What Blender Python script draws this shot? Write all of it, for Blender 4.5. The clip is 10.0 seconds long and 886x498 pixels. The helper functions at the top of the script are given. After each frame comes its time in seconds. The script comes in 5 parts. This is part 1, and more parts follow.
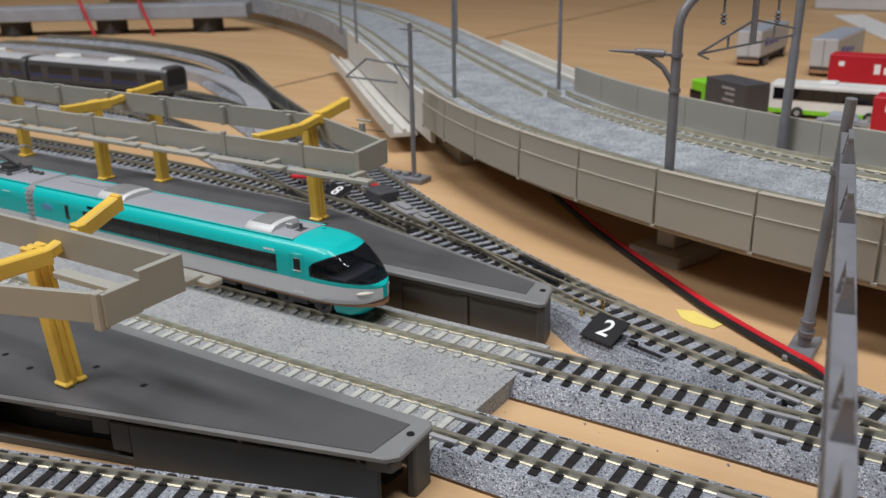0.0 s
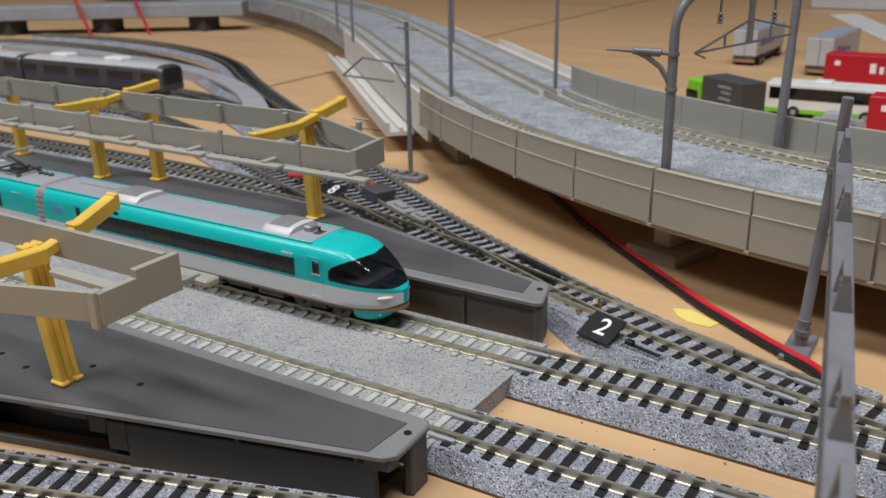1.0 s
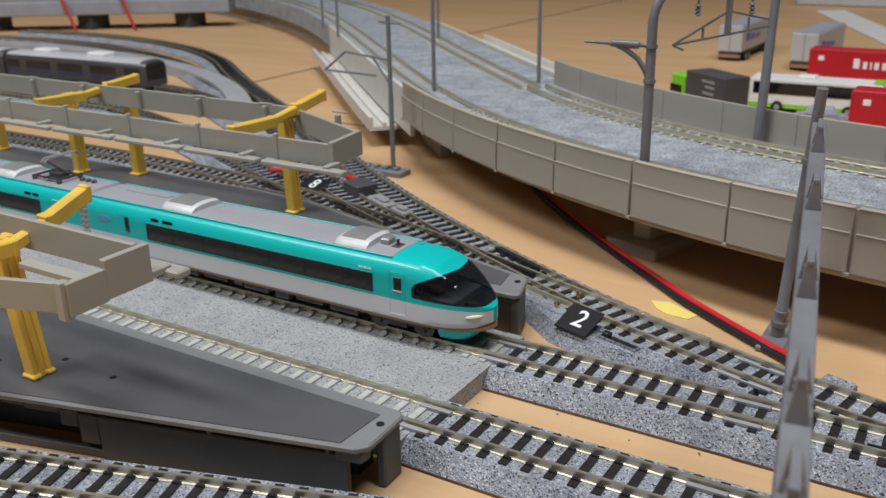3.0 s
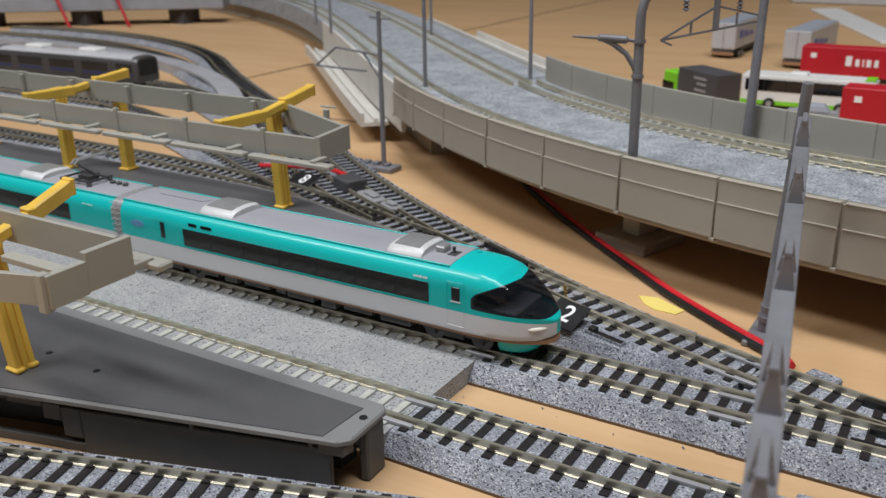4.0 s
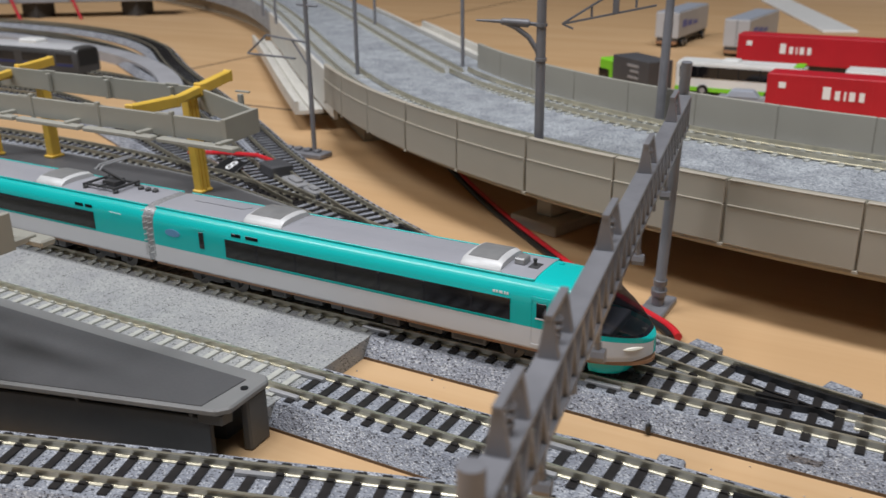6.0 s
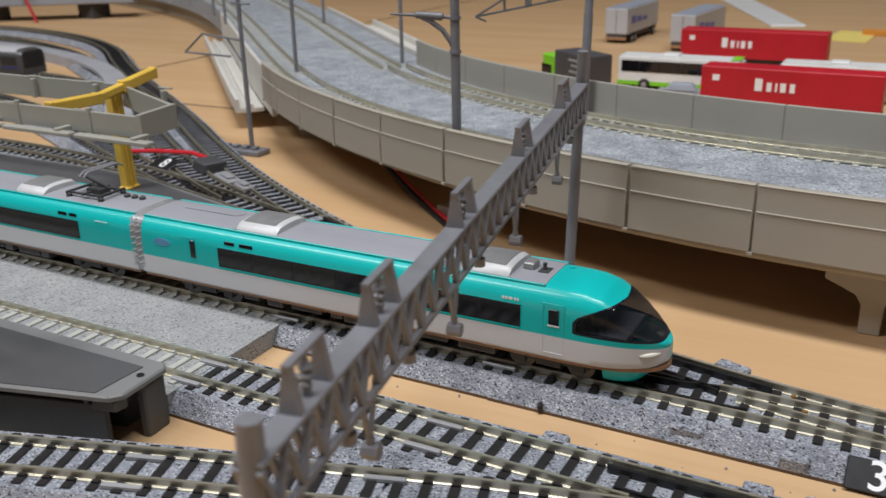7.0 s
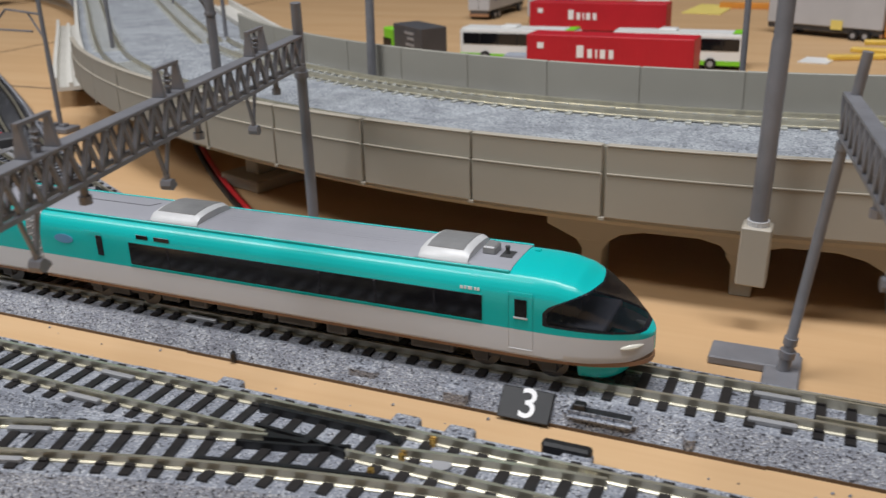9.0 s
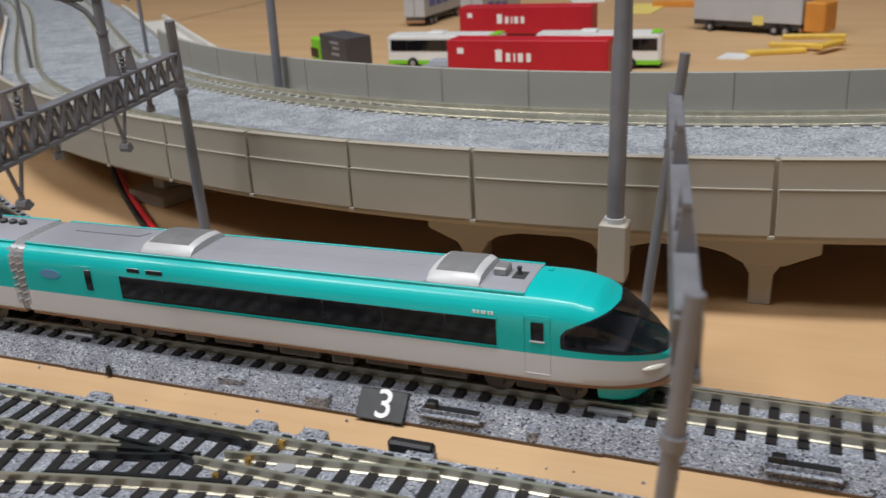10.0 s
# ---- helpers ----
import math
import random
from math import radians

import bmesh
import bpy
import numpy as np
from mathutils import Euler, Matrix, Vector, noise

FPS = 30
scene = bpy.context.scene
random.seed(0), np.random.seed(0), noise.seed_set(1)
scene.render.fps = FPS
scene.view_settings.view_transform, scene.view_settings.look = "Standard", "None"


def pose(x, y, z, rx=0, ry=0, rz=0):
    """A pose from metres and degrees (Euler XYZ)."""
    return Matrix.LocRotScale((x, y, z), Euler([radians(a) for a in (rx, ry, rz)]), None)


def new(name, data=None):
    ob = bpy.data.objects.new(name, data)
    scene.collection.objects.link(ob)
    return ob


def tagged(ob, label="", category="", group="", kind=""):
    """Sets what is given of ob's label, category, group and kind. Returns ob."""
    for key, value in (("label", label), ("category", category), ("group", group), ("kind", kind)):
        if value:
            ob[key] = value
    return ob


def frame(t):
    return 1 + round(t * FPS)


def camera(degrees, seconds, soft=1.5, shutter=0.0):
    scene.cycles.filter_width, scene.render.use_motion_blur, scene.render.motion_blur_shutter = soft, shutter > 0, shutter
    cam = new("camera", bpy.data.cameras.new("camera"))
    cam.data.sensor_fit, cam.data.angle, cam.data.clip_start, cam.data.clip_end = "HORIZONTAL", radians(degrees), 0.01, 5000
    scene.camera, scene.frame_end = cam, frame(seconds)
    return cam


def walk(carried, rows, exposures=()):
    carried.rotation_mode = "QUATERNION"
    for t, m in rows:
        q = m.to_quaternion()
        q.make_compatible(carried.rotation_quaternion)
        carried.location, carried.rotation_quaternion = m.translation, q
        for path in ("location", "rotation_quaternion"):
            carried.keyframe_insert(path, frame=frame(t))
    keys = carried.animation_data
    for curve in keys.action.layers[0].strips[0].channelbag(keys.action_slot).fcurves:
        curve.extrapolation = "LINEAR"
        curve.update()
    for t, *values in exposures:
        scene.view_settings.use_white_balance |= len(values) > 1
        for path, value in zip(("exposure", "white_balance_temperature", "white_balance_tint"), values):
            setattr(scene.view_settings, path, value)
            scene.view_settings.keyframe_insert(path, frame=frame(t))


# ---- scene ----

# All plan numbers are in centimetres (a table-top railway, 9 mm gauge); CM turns them into metres.
CM = 0.01
cam = camera(52.1, 10.0, shutter=0.35)
cam.data.dof.use_dof = True
cam.data.dof.focus_distance = 0.20
cam.data.dof.aperture_fstop = 42.0
# seconds, x, y, z, yaw, pitch, roll
PATH = [
    (0.0, 9.487, -18.926, 11.257, 32.705, -19.844, -1.212),
    (0.5, 9.474, -18.945, 11.275, 32.508, -19.879, -1.026),
    (1.0, 9.466, -18.937, 11.249, 32.448, -19.906, -1.119),
    (1.5, 9.532, -18.907, 11.293, 32.341, -19.928, -1.134),
    (2.0, 9.543, -18.874, 11.195, 32.158, -19.930, -1.066),
    (2.5, 9.658, -18.807, 11.139, 31.957, -19.990, -1.107),
    (4.0, 10.010, -18.585, 10.970, 31.623, -20.183, -0.894),
    (4.5, 10.183, -18.534, 10.923, 31.332, -20.218, -0.876),
    (5.0, 10.559, -18.421, 10.766, 31.086, -20.233, -0.907),
    (5.5, 11.209, -18.304, 10.737, 30.658, -20.366, -0.893),
    (6.8, 13.661, -17.799, 10.664, 28.744, -20.717, -1.215),
    (7.0, 14.005, -17.694, 10.526, 28.494, -20.522, -1.352),
    (7.5, 15.119, -16.853, 10.029, 27.575, -20.380, -1.441),
    (7.8, 15.938, -16.325, 9.651, 26.667, -21.146, -1.666),
    (8.0, 16.284, -16.225, 9.654, 26.158, -21.413, -1.538),
    (8.4, 17.197, -15.872, 9.610, 25.580, -21.388, -1.776),
    (8.5, 17.423, -16.029, 9.688, 25.111, -21.288, -1.655),
    (9.0, 19.111, -15.586, 9.456, 24.417, -21.187, -1.881),
    (9.3, 19.676, -15.303, 9.557, 23.500, -21.290, -2.037),
    (9.5, 20.194, -15.439, 9.468, 23.108, -21.049, -2.393),
    (10.0, 21.559, -15.119, 9.570, 22.709, -20.982, -3.542),
]
walk(cam, [(t, pose(x * CM, y * CM, z * CM, 90 + p, 0, w) @ pose(0, 0, 0, 0, 0, r)) for t, x, y, z, w, p, r in PATH],
     exposures=[(0.0, 0.0), (10.0, 0.0)])

# ---- light: ceiling lamps of a hobby room ----
world = bpy.data.worlds.new("world")
scene.world = world
world.use_nodes = True
world.node_tree.nodes["Background"].inputs[0].default_value = (0.75, 0.85, 1.0, 1)
world.node_tree.nodes["Background"].inputs[1].default_value = 0.012


def ceiling_lamp(x, y, power, sx=120, sy=30):
    data = bpy.data.lights.new("ceiling_lamp", "AREA")
    data.shape, data.size, data.size_y, data.energy = "RECTANGLE", sx * CM, sy * CM, power
    data.color = (0.945, 0.96, 1.0)
    ob = new("ceiling_lamp", data)
    ob.matrix_world = pose(x * CM, y * CM, 158 * CM)
    return ob


ceiling_lamp(-110, -90, 25.5)
ceiling_lamp(22, -18, 26.5)


# ---- materials ----
def shader(name, rough=0.5, metal=0.0, spec=0.5):
    m = bpy.data.materials.new(name)
    m.use_nodes = True
    b = m.node_tree.nodes["Principled BSDF"]
    b.inputs["Roughness"].default_value = rough
    b.inputs["Metallic"].default_value = metal
    b.inputs["Specular IOR Level"].default_value = spec
    return m, m.node_tree.nodes, m.node_tree.links, b


def ramp(nodes, stops, interp="LINEAR"):
    r = nodes.new("ShaderNodeValToRGB")
    r.color_ramp.interpolation = interp
    while len(r.color_ramp.elements) < len(stops):
        r.color_ramp.elements.new(0.5)
    for e, (p, c) in zip(r.color_ramp.elements, stops):
        e.position, e.color = p, (*c, 1)
    return r


def plastic(name, color, rough=0.45, vary=0.12, grain=900.0, bump=0.15, stain=60.0, metal=0.0, spec=0.5, step=0.00006):
    """Moulded plastic or paint: fine grain, and slow stains."""
    m, n, l, b = shader(name, rough, metal, spec)
    tc = n.new("ShaderNodeTexCoord")
    fine, slow = n.new("ShaderNodeTexNoise"), n.new("ShaderNodeTexNoise")
    fine.inputs["Scale"].default_value, slow.inputs["Scale"].default_value = grain, stain
    fine.inputs["Detail"].default_value = slow.inputs["Detail"].default_value = 4
    for t in (fine, slow):
        l.new(tc.outputs["Object"], t.inputs["Vector"])
    c0 = tuple(c * (1 - vary) for c in color)
    c1 = tuple(min(1, c * (1 + vary)) for c in color)
    r = ramp(n, [(0.3, c0), (0.7, c1)])
    l.new(slow.outputs["Fac"], r.inputs["Fac"])
    l.new(r.outputs["Color"], b.inputs["Base Color"])
    rr = n.new("ShaderNodeMapRange")
    rr.inputs["To Min"].default_value, rr.inputs["To Max"].default_value = max(0.05, rough - min(0.1, vary * 1.5)), min(1, rough + min(0.1, vary * 1.5))
    l.new(fine.outputs["Fac"], rr.inputs["Value"])
    l.new(rr.outputs["Result"], b.inputs["Roughness"])
    bp = n.new("ShaderNodeBump")
    bp.inputs["Strength"].default_value, bp.inputs["Distance"].default_value = bump, step
    l.new(fine.outputs["Fac"], bp.inputs["Height"])
    l.new(bp.outputs["Normal"], b.inputs["Normal"])
    return m


def granite(name, base, dark, light, size=2600.0, rough=0.75, slow_range=(0.72, 1.12), dots=0.09, relief=0.8):
    """Speckled moulded ballast: grains of three tones, with a bump."""
    m, n, l, b = shader(name, rough)
    tc = n.new("ShaderNodeTexCoord")
    v = n.new("ShaderNodeTexVoronoi")
    v.inputs["Scale"].default_value = size
    slow = n.new("ShaderNodeTexNoise")
    slow.inputs["Scale"].default_value = 110
    clump = n.new("ShaderNodeTexNoise")
    clump.inputs["Scale"].default_value, clump.inputs["Detail"].default_value = size * 0.55, 3
    for t in (v, slow, clump):
        l.new(tc.outputs["Object"], t.inputs["Vector"])
    sep = n.new("ShaderNodeSeparateColor")
    l.new(v.outputs["Color"], sep.inputs[0])
    r = ramp(n, [(0.0, dark), (dots, dark), (dots * 1.7, base), (0.8, tuple(c * 1.15 for c in base)), (0.93, light), (1.0, light)])
    l.new(sep.outputs[0], r.inputs["Fac"])
    mix = n.new("ShaderNodeMix")
    mix.data_type, mix.blend_type = "RGBA", "MULTIPLY"
    mix.inputs["Factor"].default_value = 1.0
    lo, hi = slow_range
    r2 = ramp(n, [(0.3, (lo, lo, lo * 1.02)), (0.7, (hi, hi, hi * 0.985))])
    l.new(slow.outputs["Fac"], r2.inputs["Fac"])
    l.new(r.outputs["Color"], mix.inputs["A"])
    l.new(r2.outputs["Color"], mix.inputs["B"])
    l.new(mix.outputs["Result"], b.inputs["Base Color"])
    bp = n.new("ShaderNodeBump")
    bp.inputs["Strength"].default_value, bp.inputs["Distance"].default_value = relief, 0.0003
    add = n.new("ShaderNodeMath")
    l.new(v.outputs["Distance"], add.inputs[0])
    l.new(clump.outputs["Fac"], add.inputs[1])
    l.new(add.outputs[0], bp.inputs["Height"])
    l.new(bp.outputs["Normal"], b.inputs["Normal"])
    return m


def plywood(name):
    m, n, l, b = shader(name, 0.55, 0.0, 0.35)
    tc = n.new("ShaderNodeTexCoord")
    mp = n.new("ShaderNodeMapping")
    mp.inputs["Scale"].default_value = (3.0, 45.0, 45.0)
    l.new(tc.outputs["Object"], mp.inputs["Vector"])
    grain, fine, blot = (n.new("ShaderNodeTexNoise") for _ in range(3))
    grain.inputs["Scale"].default_value, grain.inputs["Detail"].default_value = 1.2, 6
    grain.inputs["Distortion"].default_value = 0.6
    fine.inputs["Scale"].default_value, fine.inputs["Detail"].default_value = 12, 5
    blot.inputs["Scale"].default_value = 9
    l.new(mp.outputs["Vector"], grain.inputs["Vector"])
    l.new(mp.outputs["Vector"], fine.inputs["Vector"])
    l.new(tc.outputs["Object"], blot.inputs["Vector"])
    a1, a2 = n.new("ShaderNodeMath"), n.new("ShaderNodeMath")
    a1.operation = a2.operation = "MULTIPLY_ADD"
    l.new(fine.outputs["Fac"], a1.inputs[0])
    a1.inputs[1].default_value = 0.3
    l.new(grain.outputs["Fac"], a1.inputs[2])
    l.new(blot.outputs["Fac"], a2.inputs[0])
    a2.inputs[1].default_value = 0.35
    l.new(a1.outputs[0], a2.inputs[2])
    r = ramp(n, [(0.45, (0.51, 0.315, 0.155)), (0.8, (0.55, 0.35, 0.182)), (1.1, (0.585, 0.385, 0.208))])
    l.new(a2.outputs[0], r.inputs["Fac"])
    l.new(r.outputs["Color"], b.inputs["Base Color"])
    bp = n.new("ShaderNodeBump")
    bp.inputs["Strength"].default_value, bp.inputs["Distance"].default_value = 0.2, 0.0001
    l.new(fine.outputs["Fac"], bp.inputs["Height"])
    l.new(bp.outputs["Normal"], b.inputs["Normal"])
    return m


def clear(name, color=(0.9, 0.95, 1.0), rough=0.02):
    m, n, l, b = shader(name, rough)
    b.inputs["Base Color"].default_value = (*color, 1)
    b.inputs["Transmission Weight"].default_value = 1.0
    b.inputs["IOR"].default_value = 1.45
    return m


PLY = plywood("plywood")
BALLAST = granite("dark_ballast", (0.27, 0.285, 0.325), (0.05, 0.05, 0.06), (0.56, 0.57, 0.60), 3000.0)
LIGHT_BALLAST = granite("light_ballast", (0.285, 0.29, 0.29), (0.045, 0.045, 0.05), (0.42, 0.42, 0.41), 3000.0, slow_range=(0.9, 1.06), dots=0.05, relief=0.35)
DECK_BALLAST = granite("viaduct_ballast", (0.30, 0.32, 0.345), (0.10, 0.11, 0.13), (0.56, 0.58, 0.61), 2300.0, relief=0.55)
RAIL = plastic("nickel_rail", (0.62, 0.58, 0.46), 0.32, 0.14, 1500, 0.05, 200, metal=0.75)
SLEEPER = plastic("dark_sleeper", (0.016, 0.014, 0.014), 0.5, 0.25, 1800, 0.3, 400)
LIGHT_SLEEPER = plastic("concrete_sleeper", (0.44, 0.44, 0.40), 0.6, 0.1, 1800, 0.2, 300)
JOINER = plastic("rail_joiner", (0.30, 0.30, 0.31), 0.4, 0.1)
BLACK = plastic("black_plastic", (0.012, 0.012, 0.013), 0.42, 0.2)
CORK = plastic("brown_base", (0.12, 0.075, 0.04), 0.8, 0.3, 1500, 0.4)
PLATFORM = plastic("platform_dark", (0.088, 0.087, 0.09), 0.55, 0.12, 1400, 0.15, 45)
PLATFORM_EDGE = plastic("platform_light", (0.20, 0.20, 0.198), 0.5, 0.1, 1400, 0.15, 60)
PLATFORM_SIDE = plastic("platform_side", (0.085, 0.084, 0.08), 0.5, 0.15, 900, 0.2, 50)
BEIGE = plastic("beige_plastic", (0.345, 0.335, 0.29), 0.45, 0.06, 900, 0.1, 40)
IVORY = plastic("viaduct_plastic", (0.41, 0.37, 0.305), 0.5, 0.05, 900, 0.1, 25)
WALLGREY = plastic("viaduct_wall_plastic", (0.345, 0.33, 0.285), 0.55, 0.05, 900, 0.1, 25)
PALE = plastic("pale_deck_plastic", (0.62, 0.60, 0.55), 0.5, 0.05)
YELLOW = plastic("yellow_plastic", (0.76, 0.49, 0.075), 0.4, 0.1, 900, 0.1, 120)
GREY = plastic("grey_steel_plastic", (0.185, 0.185, 0.2), 0.33, 0.12, 1000, 0.1, 150)
TEAL = plastic("teal_paint", (0.006, 0.50, 0.48), 0.25, 0.02, 1500, 0.0, 30)
WHITE = plastic("train_white", (0.66, 0.66, 0.67), 0.3, 0.03, 1500, 0.02, 30)
ROOFGREY = plastic("train_roof", (0.33, 0.33, 0.36), 0.4, 0.04, 1500, 0.05, 60)
SILVER = plastic("silver_paint", (0.60, 0.60, 0.60), 0.45, 0.06, 1500, 0.05, 200, metal=0.1)
WINDOW = plastic("smoked_window", (0.008, 0.008, 0.010), 0.06, 0.1, 1500, 0.0, 200, spec=0.6)
UNDER = plastic("underframe", (0.05, 0.05, 0.052), 0.55, 0.2, 1200, 0.2, 200)
BRASS = plastic("stripe_gold", (0.36, 0.19, 0.10), 0.4, 0.1)
RED = plastic("container_red", (0.50, 0.012, 0.025), 0.45, 0.08)
REDWIRE = plastic("red_wire", (0.60, 0.02, 0.03), 0.35, 0.06)
LIME = plastic("lime_green", (0.22, 0.62, 0.03), 0.4, 0.06)
BUSWHITE = plastic("bus_white", (0.80, 0.80, 0.78), 0.3, 0.04)
DARKBOX = plastic("dark_container", (0.075, 0.075, 0.082), 0.5, 0.1)
PRINT = plastic("white_print", (0.85, 0.85, 0.85), 0.5, 0.02)
PAPER = plastic("yellow_paper", (0.75, 0.60, 0.16), 0.8, 0.06)
LAMPGLASS = plastic("headlamp", (0.75, 0.72, 0.62), 0.1, 0.05)


# ---- mesh helpers ----
def box(bm, x0, x1, y0, y1, z0, z1):
    v = [bm.verts.new(p) for p in ((x0, y0, z0), (x1, y0, z0), (x1, y1, z0), (x0, y1, z0), (x0, y0, z1), (x1, y0, z1), (x1, y1, z1), (x0, y1, z1))]
    for f in ((0, 3, 2, 1), (4, 5, 6, 7), (0, 1, 5, 4), (1, 2, 6, 5), (2, 3, 7, 6), (3, 0, 4, 7)):
        bm.faces.new([v[i] for i in f])
    return v


def prism(bm, pts, z0, z1):
    """An upright prism over a plan outline."""
    lo, hi = [bm.verts.new((x, y, z0)) for x, y in pts], [bm.verts.new((x, y, z1)) for x, y in pts]
    bm.faces.new(lo[::-1]), bm.faces.new(hi)
    for i in range(len(pts)):
        j = (i + 1) % len(pts)
        bm.faces.new((lo[i], lo[j], hi[j], hi[i]))


def slope(bm, low, high, z0, z1):
    """A prism whose foot and top outlines differ."""
    loft(bm, [[(x, y, z0) for x, y in low], [(x, y, z1) for x, y in high]])


def loft(bm, rings, caps=True):
    rows = [[bm.verts.new(p) for p in ring] for ring in rings]
    for a, b in zip(rows, rows[1:]):
        for i in range(len(a)):
            j = (i + 1) % len(a)
            bm.faces.new((a[i], a[j], b[j], b[i]))
    if caps:
        bm.faces.new(rows[0][::-1]), bm.faces.new(rows[-1])
    return rows


def tube(bm, pts, r, sides=10):
    pts = [Vector(p) for p in pts]
    rings, a = [], None
    for i, p in enumerate(pts):
        d = (pts[min(i + 1, len(pts) - 1)] - pts[max(i - 1, 0)]).normalized()
        if a is None:
            a = d.cross(Vector((0, 0, 1)) if abs(d.z) < 0.95 else Vector((1, 0, 0)))
        a = (a - d * a.dot(d)).normalized()
        b = d.cross(a)
        rr = r[i] if isinstance(r, (list, tuple)) else r
        rings.append([p + (a * math.cos(k * math.tau / sides) + b * math.sin(k * math.tau / sides)) * rr for k in range(sides)])
    loft(bm, rings)


def bar(bm, p, q, w, h):
    """A bar of rectangular section from p to q."""
    p, q = Vector(p), Vector(q)
    d = (q - p).normalized()
    a = d.cross(Vector((0, 0, 1)) if abs(d.z) < 0.95 else Vector((0, 1, 0))).normalized()
    b = a.cross(d)
    loft(bm, [[e + a * sx * w / 2 + b * sz * h / 2 for sx, sz in ((-1, -1), (1, -1), (1, 1), (-1, 1))] for e in (p, q)])


def finish(bm, name, mat, bevel=0.0, smooth=False, seg=1):
    bmesh.ops.recalc_face_normals(bm, faces=bm.faces)
    if bevel:
        es = [e for e in bm.edges if len(e.link_faces) == 2 and e.calc_face_angle(0) > 0.6]
        bmesh.ops.bevel(bm, geom=es, offset=bevel, segments=seg, affect="EDGES", clamp_overlap=True)
    for v in bm.verts:
        v.co *= CM
    me = bpy.data.meshes.new(name)
    bm.to_mesh(me)
    bm.free()
    if smooth:
        for p in me.polygons:
            p.use_smooth = True
        me.set_sharp_from_angle(angle=0.7)
    for m in mat if isinstance(mat, (list, tuple)) else (mat,):
        me.materials.append(m)
    return me


def part(name, bm, mat, parent=None, label="", bevel=0.0, smooth=False, at=None, seg=1):
    ob = new(name, finish(bm, name, mat, bevel, smooth, seg))
    if parent:
        ob.parent = parent
    if at is not None:
        ob.matrix_basis = at
    return tagged(ob, label)


def thing(name, label, category, group="", kind="", at=None):
    ob = new(name)
    if at is not None:
        ob.matrix_basis = at
    ob.empty_display_size = 0.005
    return tagged(ob, label, category, group, kind)


def number_text(th, body, size, m):
    """White figures in the built-in font, as a mesh part."""
    cu = bpy.data.curves.new("number", "FONT")
    cu.offset = 0.00006
    cu.body, cu.size, cu.extrude, cu.align_x, cu.align_y = body, size * CM, 0.00004, "CENTER", "CENTER"
    tmp = bpy.data.objects.new("number", cu)
    me = bpy.data.meshes.new_from_object(tmp)
    bpy.data.objects.remove(tmp)
    me.materials.clear()
    me.materials.append(PRINT)
    ob = new("number", me)
    ob.parent, ob.matrix_basis = th, m
    return tagged(ob, "white painted figure")


def place(x, y, z=0.0, rz=0.0, rx=0.0, ry=0.0):
    return pose(x * CM, y * CM, z * CM, rx, ry, rz)


# ---- paths in plan ----
def bezier(a, ha, b, hb, n=16):
    """A smooth line from a with heading ha to b with heading hb (degrees)."""
    a, b = Vector(a), Vector(b)
    k = (b - a).length / 3
    c = a + Vector((math.cos(radians(ha)), math.sin(radians(ha)))) * k
    d = b - Vector((math.cos(radians(hb)), math.sin(radians(hb)))) * k
    out = []
    for i in range(n + 1):
        t = i / n
        out.append(a * (1 - t) ** 3 + c * 3 * t * (1 - t) ** 2 + d * 3 * t * t * (1 - t) + b * t ** 3)
    return out


def straight(a, b, n=1):
    a, b = Vector(a), Vector(b)
    return [a.lerp(b, i / n) for i in range(n + 1)]


def arc(cx, cy, r, a0, a1, n=24):
    return [Vector((cx + r * math.cos(radians(a0 + (a1 - a0) * i / n)), cy + r * math.sin(radians(a0 + (a1 - a0) * i / n)))) for i in range(n + 1)]


def normals(pts):
    out = []
    for i in range(len(pts)):
        d = (pts[min(i + 1, len(pts) - 1)] - pts[max(i - 1, 0)]).normalized()
        out.append(Vector((-d.y, d.x)))
    return out


def sweep(bm, pts, profile, z=0.0, closed=True):
    """Sweeps a profile of (across, height), left of the path positive."""
    ns = normals(pts)
    loft(bm, [[(p.x + n.x * o, p.y + n.y * o, z + h) for o, h in profile] for p, n in zip(pts, ns)])


def along(pts, pitch, start=0.0):
    """Places and headings every pitch along a line."""
    out, left = [], start
    for a, b in zip(pts, pts[1:]):
        d = b - a
        ln = d.length
        while left <= ln:
            out.append((a + d * (left / ln), math.degrees(math.atan2(d.y, d.x))))
            left += pitch
        left -= ln
    return out


RAIL_PROFILE = [(-0.035, 0.2), (0.035, 0.2), (0.03, 0.15), (0.015, 0.14), (0.015, 0.05), (0.06, 0.03), (0.06, 0.0), (-0.06, 0.0), (-0.06, 0.03), (-0.015, 0.05), (-0.015, 0.14), (-0.03, 0.15)]


def make_sleeper(w=0.8, t=0.19, h=0.05):
    bm = bmesh.new()
    box(bm, -t / 2, t / 2, -w, w, 0, h)
    for s in (-1, 1):
        for k in (-1, 1):
            c = s * 0.48 + k * 0.1
            box(bm, -t / 2 + 0.02, t / 2 - 0.02, c - 0.04, c + 0.04, h, h + 0.045)
    return bm


SLEEPER_DARK = finish(make_sleeper(), "sleeper", SLEEPER)
SLEEPER_LIGHT = finish(make_sleeper(0.78, 0.17), "sleeper", LIGHT_SLEEPER)


def rails(th, pts, z=0.5, gauge=0.48, offsets=(-1, 1)):
    for s in offsets:
        bm = bmesh.new()
        sweep(bm, pts, [(s * gauge + o, h) for o, h in RAIL_PROFILE], z)
        part("rail", bm, RAIL, th, "nickel-silver rail")


